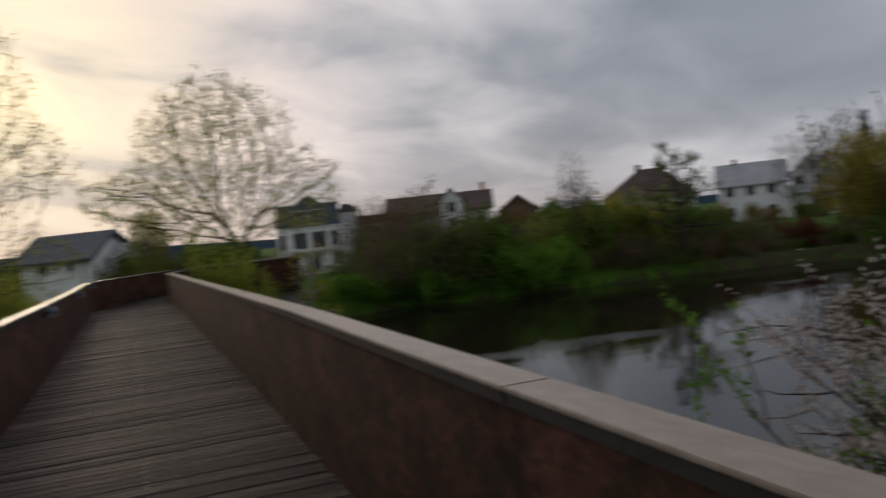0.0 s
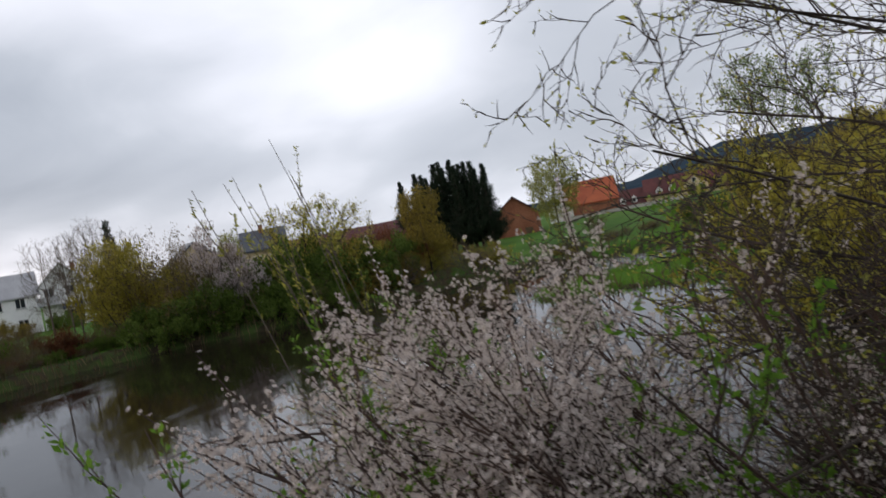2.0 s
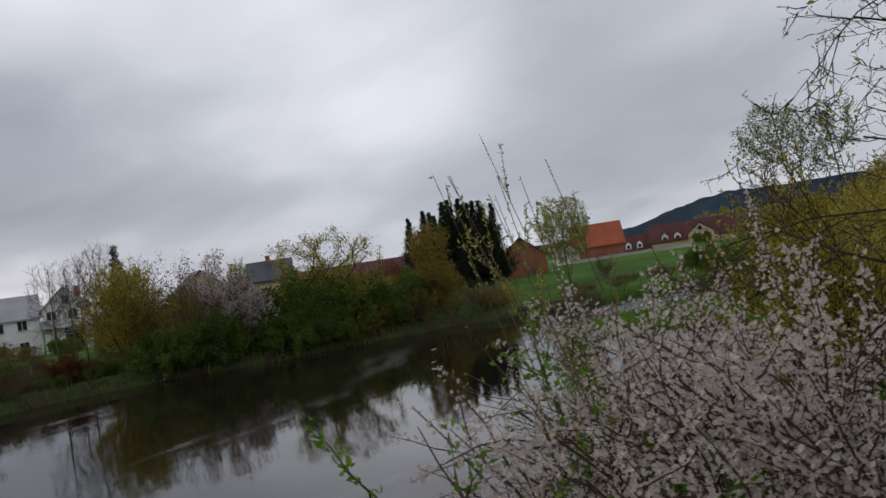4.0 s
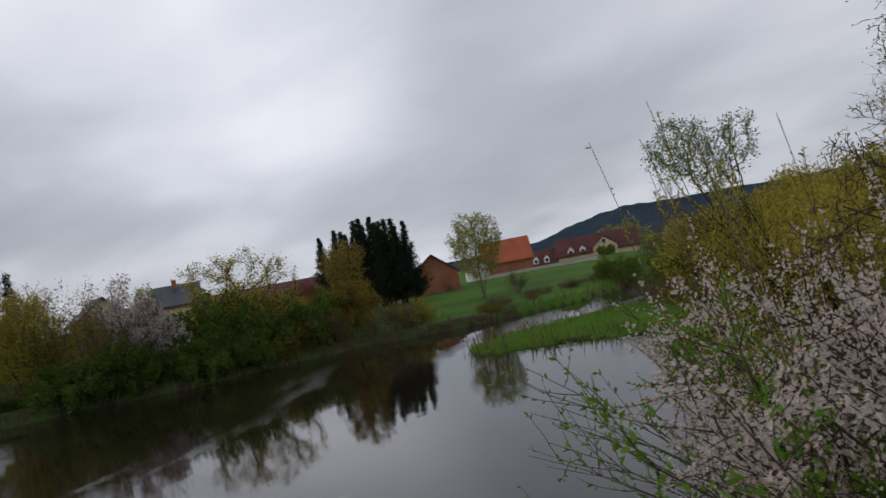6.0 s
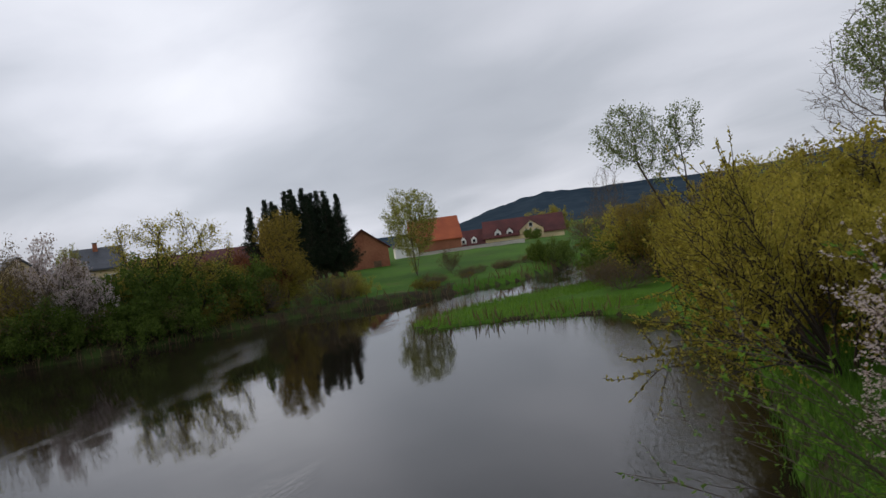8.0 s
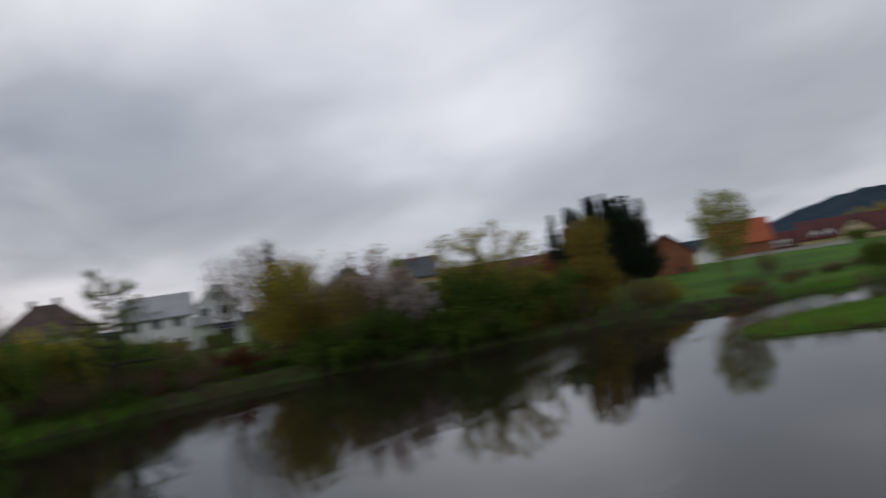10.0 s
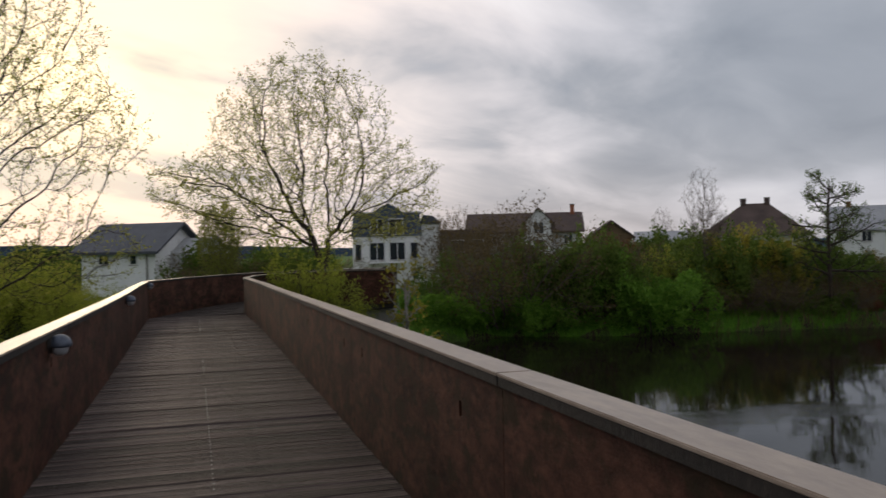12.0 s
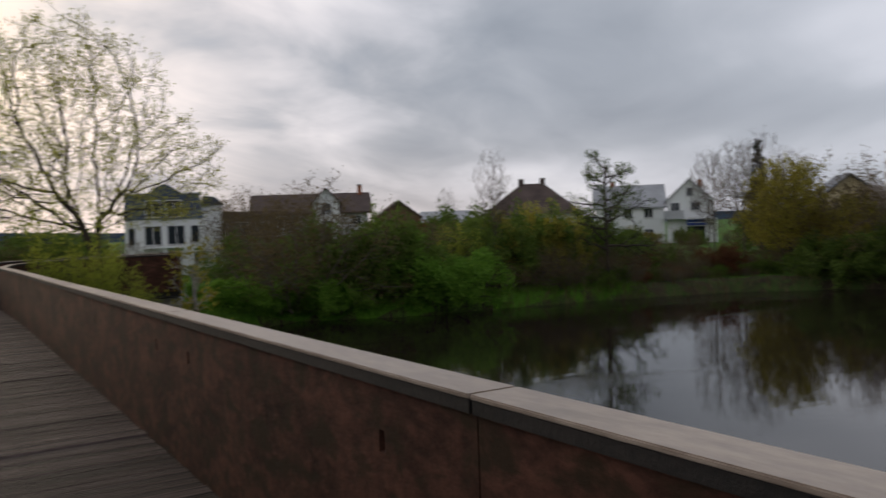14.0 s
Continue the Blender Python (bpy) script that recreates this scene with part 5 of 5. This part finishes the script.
for x, y, top, kind, turn in ((19.0, 70.0, 1.4, "green", 0), (31.0, 66.0, 1.9, "green", 40), (36.0, 64.0, 2.1, "brown", 10), (41.0, 62.0, 0.8, "green", 80),
                              (46.0, 62.0, 0.6, "brown", 120), (44.0, 76.0, 1.6, "brown", 0), (38.5, 74.0, 2.6, "green", 90)):
    put(kind, x, y, top, 1.1, turn)
put("weeping", 45.8, 48.4, 5.2, 0.9, 0)
put("bare", 44.4, 50.6, 6.4, 0.9, 60)
put("brown", 48.4, 48.6, 5.6, 0.7, 33)
put("weeping", 49.4, 50.8, 5.0, 0.8, 95)
put("bare", 52.6, 52.4, 6.4, 1.2, 15)
put("spruce", 63.7, 63.9, 8.4, 0.75, 0)
put("bare", 66.4, 68.5, 9.2, 1.1, 0)
put("bare", 60.0, 66.5, 7.6, 1.0, 140)
# the bend of the far bank
put("weeping", 45.9, 43.9, 2.6, 0.85, 70)
put("brown", 47.6, 43.0, 5.2, 0.75, 95)
put("blossom", 49.6, 42.2, 5.2, 0.85, 0)
put("blossom", 48.4, 40.2, 2.8, 0.9, 100)
put("pale", 54.5, 44.6, 4.5, 0.6, 0)
put("weeping", 52.9, 40.6, 1.6, 0.8, 200)
put("gnarled", 54.4, 37.2, 5.9, 1.1, 0)
put("olive", 56.2, 40.4, 1.9, 0.8, 20)
put("green", 49.6, 37.4, -0.2, 1.0, 20)
put("green", 51.6, 35.6, -0.6, 1.0, 80)
put("rust", 65.4, 37.4, 3.0, 0.95, 40)
put("bank", 63.0, 31.6, 5.3, 1.0, 10)
put("rust", 61.6, 33.4, 1.6, 0.8, 50)
put("olive", 59.6, 33.2, 1.4, 0.8, 10)
put("yellow", 64.2, 27.4, -0.3, 1.2, 0)
put("yellow", 61.6, 26.2, -0.9, 1.2, 90)
for i, (x, y, top) in enumerate(((90.5, 43.8, 7.8), (90.8, 41.9, 9.0), (90.0, 40.8, 8.9), (91.5, 39.6, 9.8), (90.4, 38.6, 9.3), (91.8, 37.7, 9.7), (90.2, 36.8, 9.2),
                                 (91.2, 35.9, 9.4), (89.9, 34.7, 8.7), (89.6, 33.2, 8.2), (90.8, 33.6, 7.2), (92.6, 41.2, 8.6), (92.8, 39.0, 9.0), (93.0, 37.0, 8.8), (92.6, 35.0, 8.4), (92.2, 43.0, 7.0), (89.4, 39.4, 7.6), (89.2, 36.4, 7.4))):
    put("conifer", x, y, top - 0.9 * math.fabs(math.sin(i * 2.4)), 1.0, 37 * i)
put("pale", 78.6, 23.4, 6.7, 1.15, 120)
put("brown", 80.8, 20.3, 0.6, 0.55, 0)
for x, y, top in ((72.0, 18.0, -1.3), (76.0, 15.0, -1.3), (80.0, 12.5, -1.2), (68.0, 20.0, -1.6), (84.0, 11.0, -1.0)):
    put("brown", x, y, top, 1.6, x * 17)
for k in range(17):
    put("brown" if k % 3 else "olive", 63.5 + 2.5 * k, 20.6 - 1.02 * k + 0.9 * math.sin(k * 2.2), -1.55 + 0.35 * math.sin(k * 1.7), 1.5, 61 * k)
put("green", 78.0, 10.4, -0.2, 1.1, 30)
put("green", 146.0, 12.2, 0.6, 0.8, 0)
put("yellow", 158.0, 9.0, 4.6, 0.8, 0)
put("brown", 97.0, 4.0, 2.4, 1.4, 60)
put("brown", 110.0, 0.0, 3.6, 1.2, 100)
for k in range(12):
    put(("olive", "brown", "green")[k % 3], 47.6 + 1.1 * k, 45.2 - 0.95 * k + 0.6 * math.sin(k * 2.1), 1.7 + 0.9 * math.sin(k * 1.7), 0.85, 53 * k)
for k in range(8):
    put("brown" if k % 4 else "rust", 36.5 + 1.5 * k, 52.6 - 0.45 * k + 0.5 * math.sin(k * 2.3), -0.5 + 0.4 * math.sin(k * 1.9), 1.1, 71 * k)
put("bare", 47.0, 51.2, 7.4, 1.0, 200)
put("bare", 43.6, 52.4, 6.2, 1.0, 310)
# thick growth along the water's edge of the far bank
rng = random.Random(77)
for (ax, ay), (bx, by), lo, hi, kinds in (((10.5, 53.6), (16, 54.6), -1.4, -0.3, "bright bright green"), ((16, 54.0), (24, 52.2), -1.6, 0.2, "green green brown"),
                                          ((24, 52.8), (33, 51.4), -1.7, 0.0, "green brown brown"), ((33, 51.2), (43, 48.0), -2.0, -1.2, "brown brown rust"),
                                          ((45.2, 45.4), (46.8, 43.2), -0.6, 2.0, "brown yellow green"), ((46.5, 43.0), (50, 37.6), -0.8, 1.8, "brown green olive"),
                                          ((50, 37.0), (57, 32.8), -1.4, 0.6, "green olive brown"), ((57, 33.0), (61, 26.4), -1.2, 0.8, "olive yellow brown"),
                                          ((18, 58), (36, 56), -0.8, 0.8, "green brown green"), ((51, 48), (57, 42.5), 0.5, 3.0, "brown olive blossom"),
                                          ((58, 41), (70, 33), 0.0, 2.0, "olive yellow rust"), ((60, 60), (84, 46), 0.5, 2.4, "brown green yellow")):
    n = max(3, int(math.hypot(bx - ax, by - ay) / 2.1))
    for k in range(n):
        f = (k + rng.uniform(0.2, 0.8)) / n
        put(rng.choice(kinds.split()), ax + (bx - ax) * f + rng.gauss(0, 0.3), ay + (by - ay) * f + rng.gauss(0, 0.3), rng.uniform(lo, hi), rng.uniform(0.9, 1.25), rng.uniform(0, 360))
# the spit and the near bank upstream
put("green", 56.0, 5.4, 0.4, 0.9, 60)
put("yellow", 54.0, 3.4, 2.4, 0.9, 20)
put("bank", 51.5, 4.2, 2.6, 1.0, 60)
put("brown", 47.5, 6.8, -0.6, 1.2, 60)
put("brown", 53.5, 7.6, -1.0, 1.2, 160)
put("bare", 69.6, 5.0, 6.0, 0.9, 40)
put("silver", 44.2, 3.6, 7.2, 0.95, -90)
put("weeping", 33.6, 5.2, 1.6, 1.1, 0)
put("bank", 38.0, 2.6, 3.2, 1.0, 140)
put("weeping", 29.3, 3.0, 3.0, 1.1, 40)
put("olive", 46.0, -2.0, 4.0, 0.9, 70)
put("fresh", 53.0, -4.0, 4.2, 1.0, 20)
put("brown", 60.0, -3.0, 3.4, 1.2, 20)
put("yellow", 24.0, 3.0, 2.1, 0.95, 80)
put("olive", 22.4, 4.6, 0.8, 0.9, 10)
put("yellow", 18.6, 5.0, 1.9, 0.75, 25)
put("yellow", 31.0, -1.2, 3.4, 1.1, 180)
put("olive", 37.0, -2.4, 3.6, 1.1, 100)
put("olive", 68.5, 83.5, 0.7, 1.0, 20)
put("green", 72.0, 79.5, 0.1, 1.0, 75)
put("brown", 75.5, 76.5, 0.0, 1.0, 130)
put("olive", 64.0, 86.5, 1.1, 1.0, 200)
put("bare", 35.4, -3.6, 9.2, 1.3, 30)
put("silver", 33.0, -5.0, 8.2, 1.1, -60)
for x, y, top, kind in ((14.0, -2.0, 1.6, "green"), (18.0, -6.0, 3.0, "olive"), (8.0, -8.0, 3.0, "green"), (-8.0, -4.0, 2.2, "green"), (-14.0, 0.0, 1.4, "brown")):
    put(kind, x, y, top, 1.2, x * 31)


# ---- blackthorn and saplings beside the bridge ----
def build_blackthorn(seed, x, y, bloom, sprays, label, count=120, tall=1.40, twigs=19, flower=0.0078):
    """A wide blackthorn in flower: stems arch out from the bank, twigs set with blossom."""
    rng = random.Random(seed)
    root = thing("blackthorn_bush", pose(x, y, 0), label, "bush")
    stems = []
    for k in range(count):
        a, b = rng.uniform(0, 6.283), rng.uniform(-0.55, 1.0)
        r = math.sqrt(max(0.0, 1 - b * b * 0.8))
        goal = Vector((math.cos(a) * r * 1.30 * rng.uniform(0.6, 1.03), math.sin(a) * r * 1.58 * rng.uniform(0.6, 1.0), b * tall - 0.02))
        foot = Vector((rng.gauss(0.6, 0.4), rng.gauss(-1.5, 0.4), -2.3))
        stems.append((foot, goal))
    for k in range(sprays):
        goal = Vector((rng.uniform(1.62, 2.7), rng.uniform(8.9, 9.65), rng.uniform(0.0, 1.26))) - Vector((2.85, 8.35, 0))
        stems.append((Vector((rng.gauss(0.5, 0.3), rng.gauss(-1.1, 0.3), -2.3)), goal))
    for k in range(sprays):
        goal = Vector((rng.uniform(2.6, 4.6), rng.uniform(8.7, 9.75), rng.uniform(-0.8, 1.25))) - Vector((2.85, 8.35, 0))
        stems.append((Vector((rng.gauss(0.5, 0.3), rng.gauss(-1.1, 0.3), -2.3)), goal))
    lines, pts, green, ways = [], [], [], []
    for foot, goal in stems:
        mid = foot.lerp(goal, 0.5) + Vector((0, 0, 0.45)) + Vector([rng.gauss(0, 0.12) for _ in range(3)])
        line, n = [], 9
        for i in range(n + 1):
            t = i / n
            p = foot * (1 - t) ** 2 + mid * 2 * t * (1 - t) + goal * t * t
            line.append(p + Vector([rng.gauss(0, 0.018) for _ in range(3)]))
        lines.append((line, [0.016 * (1 - 0.8 * i / n) for i in range(n + 1)], 5))
        leafy = rng.random() < 0.15
        rich = bloom * (1.0 if goal.y > 0.15 else 0.28)
        for c in range(twigs):
            f = rng.uniform(0.35, 1.0) * n
            i = min(int(f), n - 1)
            q = line[i].lerp(line[i + 1], f - i)
            d = (line[i + 1] - line[i]).normalized()
            sub = [(q, (d * 0.8 + Vector([rng.gauss(0, 0.75) for _ in range(3)]) + Vector((0, 0, 0.25))).normalized(), rng.uniform(0.22, 0.55), 0.0045, 0)]
            while sub:
                p, w, ln, rad, lv = sub.pop()
                tw = [p]
                for _ in range(4):
                    w = (w + Vector([rng.gauss(0, 0.16) for _ in range(3)]) + Vector((0, 0, 0.05))).normalized()
                    tw.append(tw[-1] + w * ln / 4)
                lines.append((tw, [rad, rad * 0.85, rad * 0.7, rad * 0.55, rad * 0.35], 3))
                bare = rng.random() > rich
                for _ in range(0 if bare else int(ln * rng.uniform(70, 135))):
                    g = rng.uniform(0.1, 1.0) * 4
                    j = min(int(g), 3)
                    s = tw[j].lerp(tw[j + 1], g - j)
                    o = s + Vector([rng.gauss(0, 0.009) for _ in range(3)])
                    if leafy:
                        green.append(tuple(o))
                        ways.append(tuple(w))
                    else:
                        pts.append(tuple(o))
                if lv < 1:
                    for _ in range(3):
                        j = rng.randint(1, 3)
                        v = (w * 0.7 + Vector([rng.gauss(0, 0.7) for _ in range(3)])).normalized()
                        sub.append((tw[j], v, ln * rng.uniform(0.35, 0.6), rad * 0.6, lv + 1))
    part("branchwork", tubes(lines), BARK_TWIG, root, "dark reddish thorny stems")
    part("blossom", blossom_mesh("blossom", pts, flower, np.random.RandomState(5)), PETAL, root, "small white five-petalled blossom")
    part("foliage", leaf_mesh("leaves", green, 0.027, np.random.RandomState(6), 0.45, ways), LEAF_BRIGHT, root, "fresh green young leaves")
    return root


build_blackthorn(101, 2.85, 8.35, 0.97, 90, "wide blackthorn bush covered in small white blossom beside the bridge", 130, 1.42, 20)
build_blackthorn(103, 4.3, 7.0, 0.10, 0, "dense dark blackthorn thicket with little blossom on the bank")
build_blackthorn(109, 3.6, 7.05, 0.07, 0, "dense tangle of dark twigs with sparse blossom beside the bridge", 210, 1.15, 24)


def shoots(name, label, foot, goals, seed, leaf, size, bark, sub=4, leaves=16, reach=0.5, slim=0.35, thick=0.008, sag=0.35):
    """A sapling: shoots from one foot to the given places, with side twigs that carry small leaves."""
    rng = random.Random(seed)
    root = thing(name, pose(*foot), label, "sapling")
    lines, pts, ways = [], [], []
    for g in goals:
        goal = Vector(g) - Vector(foot)
        mid = goal * 0.5 + Vector((rng.gauss(0, 0.1), rng.gauss(0, 0.1), sag))
        n = 8
        line = [mid * 2 * t * (1 - t) + goal * t * t + Vector([rng.gauss(0, 0.012) for _ in range(3)]) for t in [i / n for i in range(n + 1)]]
        lines.append((line, [thick * (1 - 0.8 * i / n) for i in range(n + 1)], 5))
        todo = [(line, 1.0)]
        for c in range(sub):
            f = rng.uniform(0.45, 0.95) * n
            i = min(int(f), n - 1)
            q = line[i].lerp(line[i + 1], f - i)
            w = (line[i + 1] - line[i]).normalized()
            w = (w + Vector([rng.gauss(0, 0.5) for _ in range(3)])).normalized()
            tw = [q]
            ln = reach * rng.uniform(0.5, 1.1)
            for _ in range(5):
                w = (w + Vector([rng.gauss(0, 0.1) for _ in range(3)]) + Vector((0, 0, 0.10))).normalized()
                tw.append(tw[-1] + w * ln / 5)
            lines.append((tw, [thick * 0.4 * (1 - 0.12 * j) for j in range(6)], 3))
            todo.append((tw, 0.0))
        for tw, whole in todo:
            for _ in range(leaves):
                g2 = (rng.uniform(0.6, 1.0) if whole else rng.uniform(0.1, 1.0)) * (len(tw) - 1)
                j = min(int(g2), len(tw) - 2)
                s = tw[j].lerp(tw[j + 1], g2 - j)
                d = (tw[j + 1] - tw[j]).normalized()
                pts.append(tuple(s))
                ways.append(tuple(d * 0.9 + Vector([rng.gauss(0, 0.3) for _ in range(3)])))
    part("branchwork", tubes(lines), bark, root)
    part("foliage", leaf_mesh("leaves", pts, size, np.random.RandomState(seed), slim, ways), leaf, root)


shoots("willow_sapling", "willow sapling with upright budding shoots above the blackthorn", (2.9, 8.9, -2.3),
       [(2.07, 9.62, 1.84), (2.38, 9.75, 1.89), (2.69, 9.90, 1.94), (2.31, 9.58, 1.85), (2.62, 9.70, 2.04), (2.22, 9.41, 1.87), (2.51, 9.57, 1.86), (2.81, 9.71, 1.83), (2.29, 9.61, 1.79), (2.62, 9.71, 1.82)],
       7, LEAF_SPRING, 0.016, BARK_GREY, 6, 30, 0.22, thick=0.005)
shoots("willow_sapling", "leafy green willow sapling low over the water", (3.6, 9.9, -2.6),
       [(2.3, 9.8, 0.70), (2.15, 9.7, 0.5), (2.4, 9.6, 0.95), (2.5, 9.75, 0.45), (2.3, 9.6, 0.3), (3.0, 9.9, 0.2)],
       9, LEAF_BRIGHT, 0.036, BARK_GREY, 9, 16, 0.42, 0.4, thick=0.006)


shoots("arching_sapling", "thin arching sapling with few green leaves over the water", (5.3, 7.7, -2.5),
       [(4.32, 10.46, 1.01), (4.91, 10.44, 0.62), (5.50, 10.70, 0.29), (4.62, 10.36, 0.75), (5.21, 10.59, 0.63), (4.32, 10.26, 0.85), (4.91, 10.51, 0.35), (5.48, 10.98, -0.10), (4.60, 10.14, 0.61), (5.20, 10.76, 0.04), (4.32, 10.44, 0.61), (4.90, 10.22, 0.32), (5.47, 9.98, 0.30)],
       21, LEAF_BRIGHT, 0.042, BARK_GREY, 7, 7, 0.6, 0.4, thick=0.009, sag=0.9)
shoots("willow_bough", "low willow bough with yellow-green leaves over the water", (17.6, 5.4, -2.4),
       [(13.3, 9.0, -1.35), (13.6, 8.7, -0.7), (14.2, 8.5, -0.1), (14.6, 8.3, 0.5), (15.2, 8.1, 1.0), (15.6, 7.8, 1.6), (16.4, 7.6, 1.9), (14.4, 8.8, -1.0), (16.2, 8.0, 0.2)],
       15, LEAF_WILLOW, 0.085, BARK, 14, 34, 1.1, 0.5, thick=0.035, sag=0.6)


shoots("willow_bough", "broad leafy willow bough leaning far out over the water", (18.6, 5.8, -2.4),
       [(14.5 + 0.5 * math.sin(k * 2.7) + 0.07 * k, 9.8 - 0.11 * k + 0.2 * math.sin(k * 1.9), -1.3 + 0.24 * k) for k in range(17)],
       31, LEAF_WILLOW, 0.075, BARK, 13, 30, 1.2, 0.5, thick=0.03, sag=0.5)


def build_overhang():
    """The bare tree on the near bank whose twiggy limbs reach across beside the bridge."""
    root = thing("overhanging_tree", pose(4.9, 5.0, 0), "bare dark tree on the bank with long twiggy level limbs", "tree")
    o = Vector((4.9, 5.0, 0))
    goals = [(2.62, 8.75, 1.72), (2.75, 8.5, 1.56), (2.75, 8.5, 1.84), (2.95, 8.15, 2.12), (2.70, 8.7, 2.12), (2.55, 8.5, 1.22), (3.0, 8.3, 2.5), (2.9, 8.0, 2.3),
             (3.6, 8.2, 2.9), (4.2, 8.4, 2.2), (4.6, 8.6, 1.6), (5.6, 8.2, 2.6), (6.4, 7.2, 2.0), (3.2, 6.2, 3.4), (6.0, 4.0, 3.8), (3.4, 3.4, 3.0)]
    fine = [(2.05, 8.98, 1.99), (2.56, 9.22, 1.98), (2.26, 8.84, 1.95), (2.07, 8.94, 1.82), (2.37, 8.93, 1.87), (2.72, 8.77, 1.97), (2.53, 8.92, 1.82), (2.44, 8.71, 1.78)]
    stems = []
    for i, g in enumerate(goals + fine):
        fork = Vector((0.02 * (i % 12) - 0.1, 0.1, 0.2 + 0.10 * (i % 16)))
        w = Vector(g) - o - fork
        stems.append((fork, w + Vector((0, 0, 0.12)), w.length * 0.94, (0.023 + 0.013 * (i % 3 == 1)) if i < len(goals) else 0.014))
    made = grow(107, stems, (12, 6, 4, 3), (20, 8, 4), (0.21, 0.42, 0.45), (48, 46, 42), (0.11, 0.16, 0.2, 0.2), (-0.006, 0.04, 0.03, 0), (0.30, 0.15, 0.1),
                taper=0.8, girth=0.5, sides=(6, 4, 3, 3), leafy=2, leaves=1, spread=0.004)
    lines, pts, ways = made
    lines.append(([Vector((0.15, -0.2, -2.6)), Vector((0.1, -0.1, -1.2)), Vector((0, 0.05, 0.2)), Vector((0.1, 0.1, 2.0))], [0.16, 0.13, 0.11, 0.05], 9))
    part("branchwork", tubes(lines), BARK, root)
    part("foliage", leaf_mesh("buds", pts, 0.018, np.random.RandomState(8), 0.45, ways), LEAF_SPRING, root)


build_overhang()


# ---- grass on the banks ----
def blades(name, label, count, area, seed, tall, mat, low=0.05, high=9.0):
    """Blades of grass strewn over land between two distances from the water's edge."""
    rng = np.random.RandomState(seed)
    x0, y0, x1, y1 = area
    x, y = rng.uniform(x0, x1, count * 3), rng.uniform(y0, y1, count * 3)
    d = shore_distance(x, y)
    keep = np.where((d > low) & (d < high))[0][:count]
    x, y = x[keep], y[keep]
    n = len(x)
    z = ground_height(x, y) - 0.03
    h = tall * rng.uniform(0.5, 1.4, n)
    a, w = rng.uniform(0, 6.28, n), 0.022 * (tall / 0.4)
    bx, by = np.cos(a) * w, np.sin(a) * w
    lx, ly = rng.normal(0, 0.25, n) * h, rng.normal(0, 0.25, n) * h
    v = np.stack([np.stack([x - bx, y - by, z], 1), np.stack([x + bx, y + by, z], 1),
                  np.stack([x + bx * 0.5 + lx, y + by * 0.5 + ly, z + h], 1), np.stack([x - bx * 0.5 + lx, y - by * 0.5 + ly, z + h], 1)], 1).reshape(-1, 3)
    tagged(part(name, raw_mesh(name, v, np.arange(4 * n).reshape(n, 4)), mat), label, "grass", kind="stuff")


blades("spit_grass", "fresh green grass on the low spit in the river", 16000, (36, 4, 60, 20), 1, 0.20, SPIT_BLADE, -0.1, 6)
blades("bank_grass", "green grass along the far river bank", 20000, (5, 40, 34, 62), 2, 0.28, SPIT_BLADE, 0.5, 7)
blades("bank_reeds", "dry brown reeds at the water's edge", 9000, (24, 8, 90, 56), 3, 0.55, REED, -0.1, 1.6)
blades("near_grass", "green grass on the near bank below the bridge", 12000, (4.5, 0, 30, 11), 4, 0.28, BLADE, 0.1, 7)

# ---- bridge deck, plank by plank ----
bm = bmesh.new()
prism(bm, [(-0.0665, -0.042), (0.0665, -0.042), (0.0665, -0.009), (0.060, 0.0), (0.038, 0.0), (0.033, -0.008), (0.028, 0.0), (0.005, 0.0), (0.0, -0.008), (-0.005, 0.0),
           (-0.028, 0.0), (-0.033, -0.008), (-0.038, 0.0), (-0.060, 0.0), (-0.0665, -0.009)], -0.5, 0.5, 0)
bmesh.ops.recalc_face_normals(bm, faces=bm.faces)
plank = bpy.data.meshes.new("plank")
bm.to_mesh(plank)
bm.free()
plank.materials.append(PLANK)
rng = random.Random(5)
y, far_planks = -1.9, []
while y < 38.9:
    left = float(np.interp(y, [p[1] for p in LEFT_LINE], [p[0] for p in LEFT_LINE]))
    right = float(np.interp(y, [p[1] for p in RIGHT_LINE], [p[0] for p in RIGHT_LINE]))
    ob = new("plank", plank)
    ob.parent = bridge
    ob.location = ((left + right) / 2 + rng.gauss(0, 0.002), y, deck_z(y) + rng.gauss(0, 0.0042))
    ob.scale = (right - left - 0.02, rng.uniform(0.97, 1.01), 1)
    ob.rotation_euler = (rng.gauss(0, 0.022), rng.gauss(0, 0.0008), rng.gauss(0, 0.0012))
    y += 0.1445
bm = bmesh.new()
for k in range(66):
    f = k / 65
    def on(line):
        s = f * (len(line) - 1)
        i = min(int(s), len(line) - 2)
        return Vector(line[i]).lerp(Vector(line[i + 1]), s - i)
    a, b = on(LEFT_BEND), on(RIGHT_BEND)
    m, w = (a + b) / 2, (b - a)
    box(bm, (-w.length / 2 + 0.01, -0.055, -0.04), (w.length / 2 - 0.01, 0.055, 0.0), pose(m.x, m.y, deck_z(m.y), 0, 0, math.degrees(math.atan2(w.y, w.x))))
tagged(part("bend_planks", bm, PLANK, bridge), kind="stuff")
